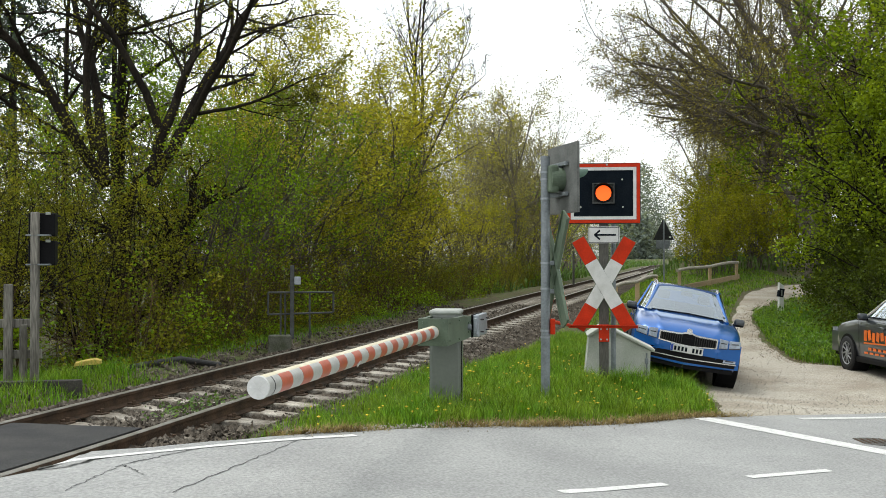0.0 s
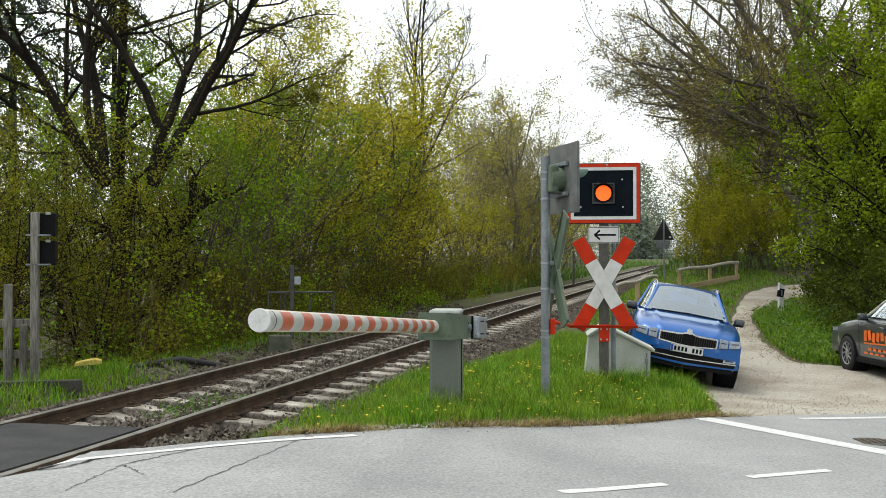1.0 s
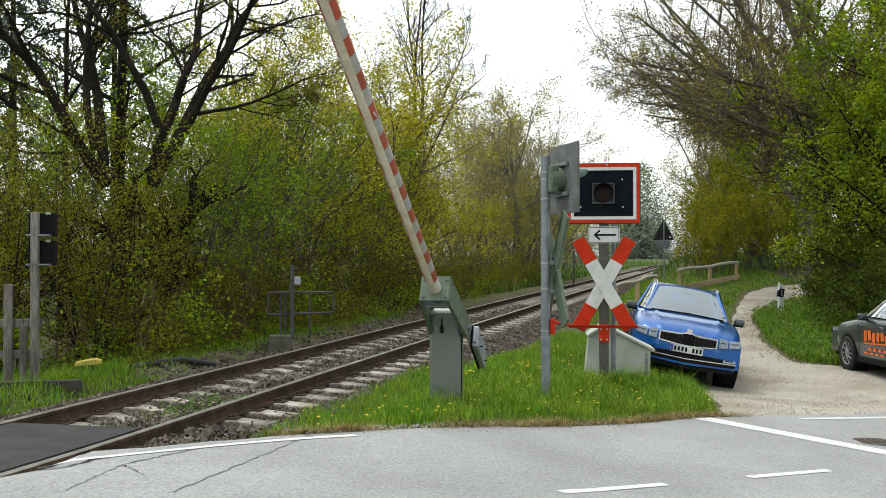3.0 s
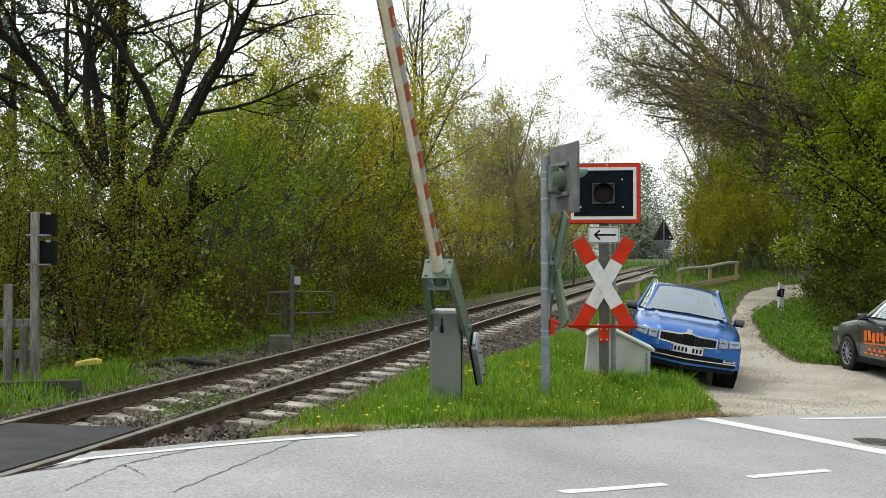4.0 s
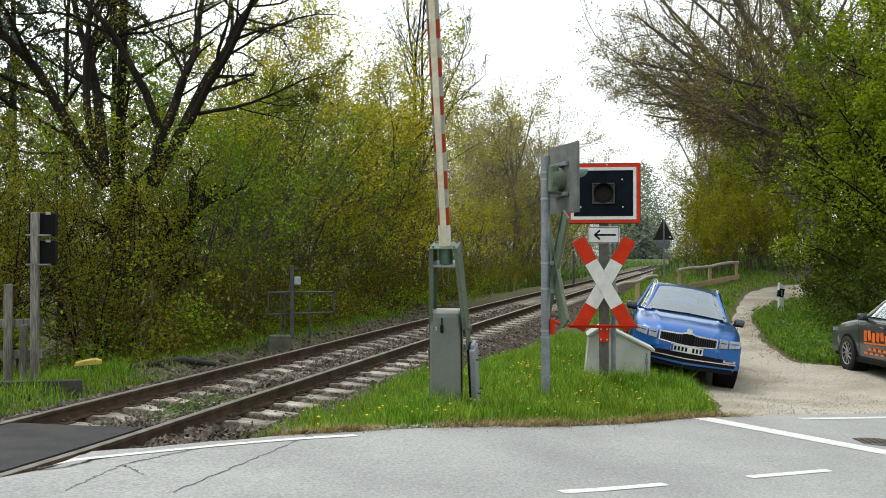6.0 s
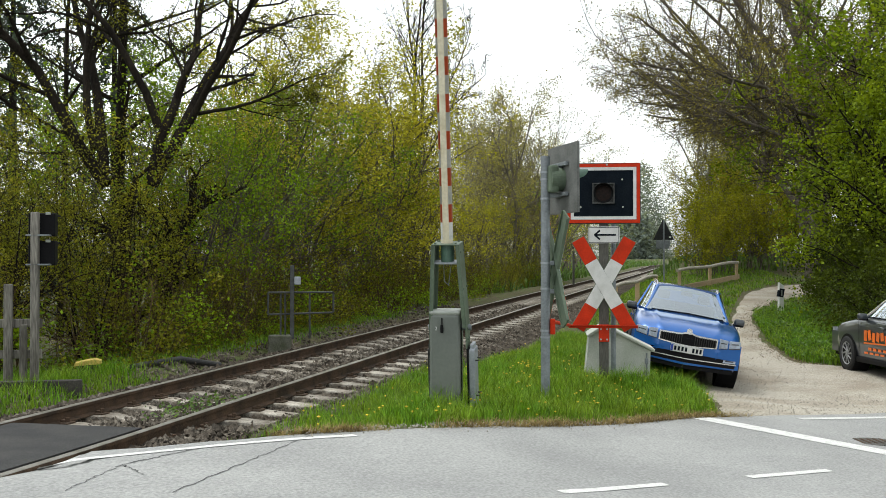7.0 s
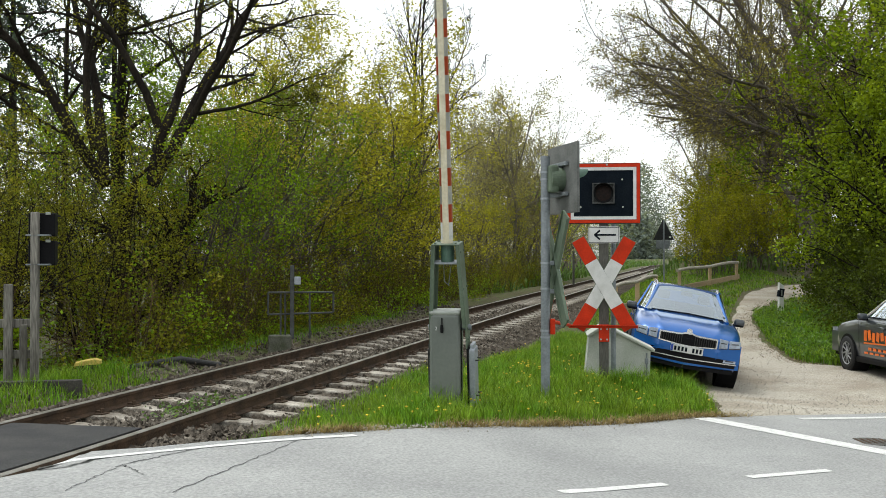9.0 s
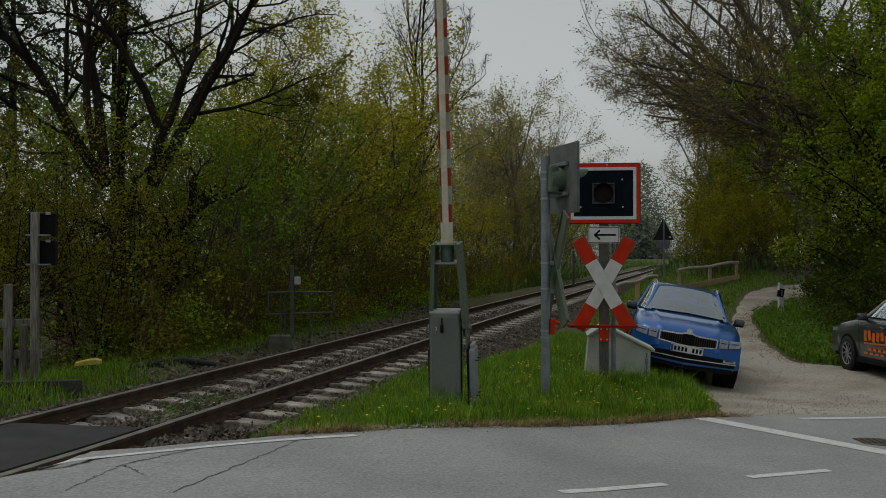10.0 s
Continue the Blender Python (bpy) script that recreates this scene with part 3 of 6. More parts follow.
quick("lock", M_PLASTIC, cabinet_ob, "black keyhole cover", lock)


def text_mesh(body, size, material):
    cu = bpy.data.curves.new("text", "FONT")
    cu.body, cu.size, cu.extrude, cu.align_x, cu.align_y = body, size, 0.001, "CENTER", "CENTER"
    tmp = bpy.data.objects.new("text", cu)
    me = bpy.data.meshes.new_from_object(tmp)
    me.materials.clear()
    me.materials.append(material)
    bpy.data.objects.remove(tmp)
    return me


num = part("stencilled_number", text_mesh("2", 0.055, M_WHITE), None, cabinet_ob, "white stencilled digit")
num.matrix_local = CAB @ pose(-0.095, -0.2125, -0.01, 90, 0, 0)
quick("plinth", M_CONCRETE, barrier, "concrete foot", box, (-0.045, 0.06, -0.99), (0.42, 0.5, 0.16), bevel=0.01)
quick("axle", M_GALV, barrier, "steel pivot shaft", rod, (-0.235, 0, 0), (0.245, 0, 0), 0.035)


def boom_tube(bm):
    r = 0.0655
    rod(bm, (0, -0.93, 0), (0, -6.0, 0), r, n=48)


boom_arm = quick("boom", M_CREAM, barrier, "cream boom tube with striped film", boom_tube, smooth=True)
boom_arm.data.set_sharp_from_angle(angle=0.7)


def film(y0, y1, mid, r=0.0672, span=58, n=12):
    """A curved piece of film on the boom, centred on the angle mid (0 is the side away from the track)."""
    verts, faces = [], []
    for i in range(n + 1):
        a = radians(mid - span + 2 * span * i / n)
        for rr in (r, r - 0.0012):
            for y in (y0, y1):
                verts.append((math.cos(a) * rr, -y, math.sin(a) * rr))
    for i in range(n):
        b = 4 * i
        faces.append((b, b + 4, b + 5, b + 1))
        for p in (0, 1):
            faces.append((b + p, b + p + 2, b + p + 6, b + p + 4))
    return verts, faces


S1, PER = 1.283, 0.4001
for side in (0, 180):
    for k in range(12):
        c = S1 + k * PER
        for nm, a, b, m_ in (("red_stripe", c - 0.1, c + 0.1, M_FILM_RED), ("white_stripe", c + 0.1, c + 0.3 if k < 11 else 5.985, M_FILM_WHITE)):
            me = raw(nm, *film(a + 0.001, b - 0.001, side), m_)
            me.shade_smooth()
            part(nm, me, None, boom_arm)
    me = raw("white_stripe", *film(S1 - 0.29, S1 - 0.101, side), M_FILM_WHITE)
    part("white_stripe", me, None, boom_arm)


def end_cap(bm):
    rod(bm, (0, -5.995, 0), (0, -6.012, 0), 0.0695, 0.066, n=40)
    for k in range(8):
        a = k * 0.785
        box(bm, (math.cos(a) * 0.03, -6.013, math.sin(a) * 0.03), (0.045, 0.003, 0.003), Matrix.Rotation(-a, 3, "Y"))
    rod(bm, (0, -6.01, 0), (0, -6.016, 0), 0.007, n=10)


quick("end_cap", M_WHITE, boom_arm, "round white plastic end cap", end_cap)
me = raw("blue_band", *film(5.90, 5.908, 0, 0.0685), M_PIPE)
part("tie_band", me, None, boom_arm, "thin dark strap")


def torn(bm):
    box(bm, (0.062, -4.05, -0.035), (0.004, 0.11, 0.018), Matrix.Rotation(0.35, 3, "X"))


quick("torn_film", M_FILM_WHITE, boom_arm, "curling torn strip of film", torn)


def side_plate(sx):
    def fn(bm):
        h0, h1 = 0.142, 0.12
        pts = [(sx * 0.150, -0.945), (sx * 0.205, -0.02), (sx * 0.205, 0.22)]
        rows = []
        for (x, y), h in zip(pts, (h0, h1, h1)):
            rows.append([bm.verts.new((x - sx * 0.006, y, -h)), bm.verts.new((x + sx * 0.006, y, -h)), bm.verts.new((x + sx * 0.006, y, h)), bm.verts.new((x - sx * 0.006, y, h))])
        for a, b in zip(rows, rows[1:]):
            for i in range(4):
                bm.faces.new((a[i], a[(i + 1) % 4], b[(i + 1) % 4], b[i]))
        bm.faces.new(rows[0])
        bm.faces.new(rows[-1])
        # inner flanges that stiffen the plate
        d = Vector((pts[1][0] - pts[0][0], pts[1][1] - pts[0][1], 0))
        for z in (-0.128, 0.128):
            c = Vector(((pts[0][0] + pts[1][0]) / 2 - sx * 0.02, (pts[0][1] + pts[1][1]) / 2, z))
            box(bm, c, (0.034, d.length, 0.008), Matrix.Rotation(math.atan2(-d.x, d.y), 3, "Z"))
        bmesh.ops.recalc_face_normals(bm, faces=bm.faces)
        for y, z in ((-0.86, 0.09), (-0.86, -0.09), (-0.45, 0.1), (-0.45, -0.1), (0.0, 0.05), (0.0, -0.05), (0.12, 0.05), (0.12, -0.05)):
            x = sx * (0.150 + 0.055 * min(1, (y + 0.945) / 0.925)) + sx * 0.005
            rod(bm, (x, y, z), (x + sx * 0.012, y, z), 0.012, n=6)
    return fn


for sx in (-1, 1):
    quick("fork_plate", M_GREEN_METAL, boom_arm, "green steel side plate with bolts", side_plate(sx))


def head_plate(bm):
    box(bm, (0, -0.945, 0), (0.302, 0.012, 0.284), bevel=0.003, seg=1)
    for x in (-0.115, 0.115):
        for z in (-0.1, 0.1):
            rod(bm, (x, -0.945, z), (x, -0.966, z), 0.015, n=6)


quick("head_plate", M_GREEN_METAL, boom_arm, "green bolted head plate", head_plate)
quick("cross_bar", M_ALU, boom_arm, "pale cross bar", box, (0, -0.735, 0), (0.31, 0.02, 0.22), bevel=0.004)
quick("socket", M_GREENSHELL, boom_arm, "blue-green boom socket", rod, (0, -0.94, 0), (0, -0.735, 0), 0.075, n=24)
bm = bmesh.new()
for a, b in (((-0.05, -0.73, 0.02), (-0.045, -0.52, 0.0)), ((-0.045, -0.52, 0), (0.01, -0.47, 0)), ((0.045, -0.73, -0.02), (0.0, -0.47, 0.01))):
    rod(bm, a, b, 0.004, n=6)
part("wire", bm, M_GALV, boom_arm, "loose bent wire")


def counterweight(x0, x1):
    def fn(bm):
        box(bm, ((x0 + x1) / 2, 0.56, 0.0), (abs(x1 - x0), 0.66, 0.25), bevel=0.012)
        box(bm, ((x0 + x1) / 2, 0.23, 0.0), (abs(x1 - x0) * 0.6, 0.1, 0.18), bevel=0.006)
    return fn


cw = quick("counterweight", M_ALU, boom_arm, "pale blue-grey steel counterweight", counterweight(0.228, 0.295))
quick("backing_plate", M_PLASTIC, cw, "", box, (0.217, 0.56, 0), (0.018, 0.68, 0.26))
quick("counterweight", M_PIPE, boom_arm, "dark counterweight plate", counterweight(-0.235, -0.213))


for y in (0.36, 0.76):
    for z in (-0.07, 0.07):
        quick("stud", M_PIPE, boom_arm, "", rod, (0.29, y, z), (0.335, y, z), 0.009, n=6)


# ------------------------------------------------------------------ light signals and crossbucks
def board_outline(w, h, r=0.03, n=4):
    pts = []
    for cx, cz, a0 in ((w / 2 - r, h / 2 - r, 0), (-w / 2 + r, h / 2 - r, 90), (-w / 2 + r, -h / 2 + r, 180), (w / 2 - r, -h / 2 + r, 270)):
        for i in range(n + 1):
            a = radians(a0 + 90 * i / n)
            pts.append((cx + math.cos(a) * r, cz + math.sin(a) * r))
    return pts


def flat(name, material, parent, label, w, h, y0, y1, c=(0, 0), r=0.02):
    def fn(bm):
        slab(bm, board_outline(w, h, r), y1 - y0, Matrix.Translation((c[0], y0, c[1])))
    return quick(name, material, parent, label, fn)


def ring(bm, w, h, t, y0, y1, c=(0, 0)):
    """A rectangular frame."""
    for sx, sz, dw, dh in ((0, 1, w, t), (0, -1, w, t), (1, 0, t, h - 2 * t), (-1, 0, t, h - 2 * t)):
        box(bm, (c[0] + sx * (w - t) / 2, (y0 + y1) / 2, c[1] + sz * (h - t) / 2), (dw, y1 - y0, dh))


GLOW = glow("lamp_amber_red", (1.0, 0.11, 0.012), 1.3)
M_LENS = mat("dark_red_lens", (0.022, 0.012, 0.010), 0.3, other=(0.012, 0.009, 0.008), scale=30, fine=120, fine_amt=0.3, bump=0.3, spec=0.1)


def signal_board(parent, m, lit):
    """Black board with white and red border, a round lamp with hood, and the housing behind it."""
    b = flat("board", M_BLACK, parent, "black board with white and red border", 1.06, 0.875, 0.0, 0.018)
    b.matrix_local = m
    flat("board_back", M_SIGNBACK, b, "grey painted back", 1.075, 0.89, 0.0185, 0.024)
    quick("red_border", M_RED, b, "", ring, 1.05, 0.865, 0.048, -0.006, 0.0)
    quick("white_border", M_WHITE, b, "", ring, 0.948, 0.763, 0.046, -0.006, 0.0)

    def bezel(bm):
        ring(bm, 0.32, 0.30, 0.016, -0.05, 0.0)
        slab(bm, board_outline(0.30, 0.28, 0.01), 0.004, Matrix.Translation((0, -0.004, 0)))
    quick("lamp_bezel", M_DULL, b, "square grey-green lamp housing", bezel)

    def hood(bm):
        k = 24
        va, vb, vc, vd = [], [], [], []
        for i in range(k + 1):
            a = radians(-60 + 300 * i / k)
            long = 0.05 + (0.15 if lit else 0.27) * max(0.0, math.sin(a)) ** (0.7 if lit else 0.3) if math.sin(a) > 0 else 0.05
            for lst, r, y in ((va, 0.143, 0.0), (vb, 0.143, -long), (vc, 0.137, -long), (vd, 0.137, 0.0)):
                lst.append(bm.verts.new((math.cos(a) * r, y, math.sin(a) * r)))
        for i in range(k):
            for p, q in ((va, vb), (vb, vc), (vc, vd)):
                bm.faces.new((p[i], p[i + 1], q[i + 1], q[i]))
        bmesh.ops.recalc_face_normals(bm, faces=bm.faces)
    quick("lamp_hood", M_PLASTIC if lit else M_GREENSHELL, b, "half-round lamp hood", hood, smooth=True)

    for x, z in ((-0.33, -0.2), (0.27, 0.2), (0.28, -0.2), (0.05, 0.418)):
        quick("bolt", M_LID, b, "", rod, (x, -0.004, z), (x, -0.014, z), 0.014, n=8)

    def housing(bm):
        rod(bm, (0, 0.018, 0), (0, 0.20, 0), 0.155, 0.14, n=28)
        box(bm, (0, 0.16, 0), (0.22, 0.12, 0.36), bevel=0.03)
    quick("lamp_housing", M_GREEN_METAL, b, "green lamp housing at the back", housing)

    for z in (-0.2, 0.19):
        quick("clamp_rail", M_GALV, b, "steel clamp rail", box, (0, 0.05, z), (0.5, 0.045, 0.05), bevel=0.006)

    def lens(bm):
        k, n = 6, 28
        rows = []
        for j in range(k + 1):
            r = 0.134 * j / k
            rows.append([bm.verts.new((math.cos(6.28319 * i / n) * r, -0.03 + 0.016 * (j / k) ** 2, math.sin(6.28319 * i / n) * r)) for i in range(n)])
        for p, q in zip(rows, rows[1:]):
            for i in range(n):
                bm.faces.new((p[i], p[(i + 1) % n], q[(i + 1) % n], q[i]))
        bmesh.ops.remove_doubles(bm, verts=bm.verts, dist=1e-5)
        bmesh.ops.recalc_face_normals(bm, faces=bm.faces)
    if not lit:
        quick("edge_flange", M_SIGNBACK, b, "", ring, 1.08, 0.895, 0.012, -0.009, 0.0185)
        quick("lens", M_LENS, b, "dark round lens", lens, smooth=True)
        return b, None

    # added disc on an upright spindle imitates blinking: one face glows, the other is dark
    def half(y0):
        def fn(bm):
            n = 32
            for r0, r1 in ((0.0, 0.05), (0.05, 0.09), (0.09, 0.128)):
                for i in range(n):
                    a, c = 6.28319 * i / n, 6.28319 * (i + 1) / n
                    f = lambda r, t: bm.verts.new((math.cos(t) * r, y0 + (0.006 if y0 < 0 else -0.006) * (r / 0.128) ** 2, math.sin(t) * r))
                    bm.faces.new([f(r0, a), f(r1, a), f(r1, c), f(r0, c)] if r0 else [f(r0, a), f(r1, a), f(r1, c)])
            bmesh.ops.remove_doubles(bm, verts=bm.verts, dist=1e-5)
            bmesh.ops.recalc_face_normals(bm, faces=bm.faces)
        return fn
    disc = quick("flasher_disc", GLOW, b, "orange-red glowing lamp disc", half(-0.012), smooth=True)
    disc.location = (0, -0.03, 0)

    def collar(bm):
        n = 32
        for i in range(n):
            a, c = 6.28319 * i / n, 6.28319 * (i + 1) / n
            inner, outer = 0.113, 0.143
            p = [bm.verts.new((math.cos(t) * r, y, math.sin(t) * r)) for y in (-0.052, -0.048) for r in (inner, outer) for t in (a, c)]
            bm.faces.new((p[0], p[1], p[3], p[2]))
            bm.faces.new((p[4], p[6], p[7], p[5]))
            bm.faces.new((p[0], p[4], p[5], p[1]))
    quick("lamp_collar", M_PLASTIC, b, "black ring round the lamp", collar)
    quick("dark_face", M_LENS, disc, "dark lamp face", half(0.012), smooth=True)

    def rim(bm):
        n = 32
        for i in range(n):
            a, c = 6.28319 * i / n, 6.28319 * (i + 1) / n
            bm.faces.new([bm.verts.new((math.cos(t) * 0.130, y, math.sin(t) * 0.130)) for t, y in ((a, -0.0065), (c, -0.0065), (c, 0.0065), (a, 0.0065))])
    quick("disc_rim", M_PLASTIC, disc, "", rim)
    return b, disc


def crossbuck(parent, m, lift=0.0, backs=False):
    """Saint Andrew's cross: two slanted boards, red at their ends."""
    arms = []
    for sgn in (1, -1):
        a = radians(30) * sgn
        rot = Matrix.Rotation(a, 4, "Y")
        y0 = 0.0 if sgn > 0 else -0.005

        def seg(z0, z1, d=0.012):
            def fn(bm):
                box(bm, (0, y0, (z0 + z1) / 2), (0.196, d, z1 - z0), bevel=0.002, seg=1)
                bmesh.ops.transform(bm, matrix=rot, verts=bm.verts)
            return fn
        arm = quick("cross_arm", M_WHITE, parent, "white slanted board with red ends", seg(-0.372, 0.372))
        arm.matrix_local = m
        for z0, z1 in ((0.3725, 0.75), (-0.75, -0.3725)):
            quick("red_end", M_RED, arm, "", seg(z0, z1))

        def back(bm):
            box(bm, (0, y0 + 0.010, 0), (0.212, 0.022, 1.515), bevel=0.003, seg=1)
            for e in (-0.098, 0.098):
                box(bm, (e, y0 + 0.026, 0), (0.012, 0.026, 1.5))
            bmesh.ops.transform(bm, matrix=rot, verts=bm.verts)
        quick("arm_back", M_GREEN_METAL, arm, "green-grey folded back", back)
        arms.append(arm)
    return arms


# signal that faces the viewer, with arrow plate and crossbuck
SX, SY = 2.345, 15.7
K1 = 15.7 / 1906


def sz(py):
    return 1.5 - (py - 463) * K1


near_signal = thing("crossing_signal", "flashing light signal with arrow plate and crossbuck on dark post", "crossing signal", pose(SX, SY, 0, 0, 0, -8))
quick("post", M_POST, near_signal, "dark weathered square post", box, (0, 0.085, 1.05), (0.14, 0.10, 2.9), bevel=0.012)
sig1, flasher = signal_board(near_signal, pose(-0.005, 0, sz(342.5)), True)
arrow_plate = flat("arrow_plate", M_WHITE, near_signal, "white plate with a black arrow", 0.46, 0.245, 0.0, 0.006, r=0.03)
arrow_plate.matrix_local = pose(0.0, 0.015, sz(416))
quick("plate_edge", M_BLACK, arrow_plate, "", ring, 0.44, 0.225, 0.008, -0.002, 0.0)


def arrow(bm):
    box(bm, (0.03, -0.003, 0), (0.29, 0.004, 0.026))
    for s in (1, -1):
        box(bm, (-0.095, -0.003, s * 0.032), (0.105, 0.004, 0.026), Matrix.Rotation(s * -0.72, 3, "Y"))


quick("arrow", M_BLACK, arrow_plate, "", arrow)
crossbuck(near_signal, pose(0.0, 0.012, sz(503)))


def bracket(bm):
    box(bm, (-0.01, -0.055, sz(576)), (1.0, 0.04, 0.012))
    box(bm, (-0.01, -0.036, sz(578)), (1.0, 0.006, 0.045))
    box(bm, (0, 0.022, sz(590)), (0.152, 0.014, 0.25), bevel=0.004)
    # strut to the pole of the other signal
    rod(bm, (-0.5, -0.04, sz(576)), near_signal.matrix_world.inverted() @ Vector((1.335, 13.16, 0.765)), 0.024, n=8)


brk = quick("bracket", M_RED, near_signal, "orange-red angle bracket with bolts", bracket)


for x in (-0.045, 0.045):
    for z in (sz(583), sz(601)):
        quick("bolt", M_LID, brk, "", rod, (x, 0.016, z), (x, -0.0, z), 0.014, n=8)
quick("rear_pole", M_GALV, near_signal, "thin pale pole behind the post", rod, (0.14, 0.32, -0.4), (0.14, 0.32, sz(396)), 0.038)

# signal for the other direction, seen from behind on a galvanised pole
px, py_ = 1.255, 13.2
K2 = 13.2 / 1906
far_signal = thing("crossing_signal", "galvanised pole with light signal and crossbuck seen from behind", "crossing signal", pose(px, py_, 0))


def pole(bm):
    rod(bm, (0, 0, -0.4), (0, 0, 1.5 + 182 * K2), 0.056, n=24)
    rod(bm, (0, 0, 1.5 + 182 * K2), (0, 0, 1.5 + 186 * K2), 0.060, n=24)


pl = quick("pole", M_GALV, far_signal, "grey galvanised pole", pole, smooth=True)
pl.data.set_sharp_from_angle(angle=0.7)


for y in (305, 318, 352, 466, 511, 585, 597):
    z = 1.5 - (y - 463) * K2
    quick("strap", M_ALU, far_signal, "", rod, (0, 0, z - 0.012), (0, 0, z + 0.012), 0.0605, n=24)

signal_board(far_signal, pose(0.225, -0.02, 1.5 + (463 - 318) * K2, 0, 0, 104) @ Matrix.Scale(0.94, 4), False)
crossbuck(far_signal, pose(0.13, 0.0, 1.5 - (476 - 463) * K2, 0, 0, 104))


for y, w in ((296, 0.2), (346, 0.2), (466, 0.1), (516, 0.1)):
    z = 1.5 - (y - 463) * K2
    quick("clamp_arm", M_GALV, far_signal, "steel clamp arm", box, (0.01 + w / 2, 0, z), (w, 0.045, 0.055), bevel=0.008)
quick("red_clamp", M_RED, far_signal, "orange-red clamp", box, (0.085, -0.02, 1.5 - (578 - 463) * K2), (0.06, 0.08, 0.19), bevel=0.01)


# pale concrete housing with a slanted lid behind the post
K3 = 16.5 / 1906
house = thing("relay_housing", "pale grey concrete relay housing with a slanted lid", "housing", pose((1088 - 784) * K3, 16.3, -0.30, 0, 0, -6))


def wedge(bm):
    slab(bm, [(-0.50, -0.1), (0.48, -0.1), (0.50, 0.45), (-0.20, 0.80), (-0.42, 0.66)], 0.7)


quick("body", M_CONCRETE, house, "", wedge)


def lid(bm):
    d = Vector((0.73, 0, -0.35))
    box(bm, (0.16, 0.35, 0.652), (d.length + 0.08, 0.8, 0.045), Matrix.Rotation(math.atan2(0.35, 0.71), 3, "Y"), bevel=0.012)
    box(bm, (-0.32, 0.35, 0.745), (0.3, 0.8, 0.04), Matrix.Rotation(-0.55, 3, "Y"), bevel=0.01)


quick("lid", M_CONCRETE, house, "slanted slab lid", lid)
bm = bmesh.new()
rod(bm, (0.44, -0.02, 0.05), (0.44, -0.02, 0.42), 0.012, n=8)
box(bm, (0.44, -0.02, 0.3), (0.05, 0.03, 0.08), bevel=0.006)
part("hinge", bm, M_GALV, house, "small rusty hinge")


# ------------------------------------------------------------------ trees
def tubes(name, branches, material):
    """Tapered round limbs; each branch is (points, radii, sides)."""
    verts, faces = [], []
    for pts, radii, sides in branches:
        base = len(verts)
        k = len(pts)
        for i, p in enumerate(pts):
            d = pts[min(i + 1, k - 1)] - pts[max(i - 1, 0)]
            d = d / (np.linalg.norm(d) + 1e-9)
            a = np.cross(d, (0.31, 0.95, 0.07) if abs(d[1]) < 0.9 else (1, 0, 0))
            a /= np.linalg.norm(a) + 1e-9
            b = np.cross(d, a)
            for s in range(sides):
                t = 6.28319 * s / sides
                verts.append(tuple(p + (a * math.cos(t) + b * math.sin(t)) * radii[i]))
        for i in range(k - 1):
            for s in range(sides):
                s2 = (s + 1) % sides
                faces.append((base + i * sides + s, base + i * sides + s2, base + (i + 1) * sides + s2, base + (i + 1) * sides + s))
    me = raw(name, verts, faces, material)
    me.shade_smooth()
    return me


def leaves(name, pts, g, size, spread, material, droop=0.0):
    """Small folded-diamond leaves, one for each point."""
    n = len(pts)
    c = np.asarray(pts) + g.normal(0, spread, (n, 3))
    u = g.normal(0, 1, (n, 3))
    u[:, 2] = u[:, 2] * 0.6 - droop
    u /= np.linalg.norm(u, axis=1)[:, None]
    w = np.cross(u, g.normal(0, 1, (n, 3)))
    w /= np.linalg.norm(w, axis=1)[:, None] + 1e-9
    s = (size * g.uniform(0.6, 1.3, n))[:, None]
    v = np.stack([c - u * s * 0.5, c + w * s * 0.33, c + u * s * 0.55, c - w * s * 0.33], 1).reshape(-1, 3)
    f = np.arange(4 * n).reshape(n, 4)
    return raw(name, v.tolist(), f.tolist(), material)


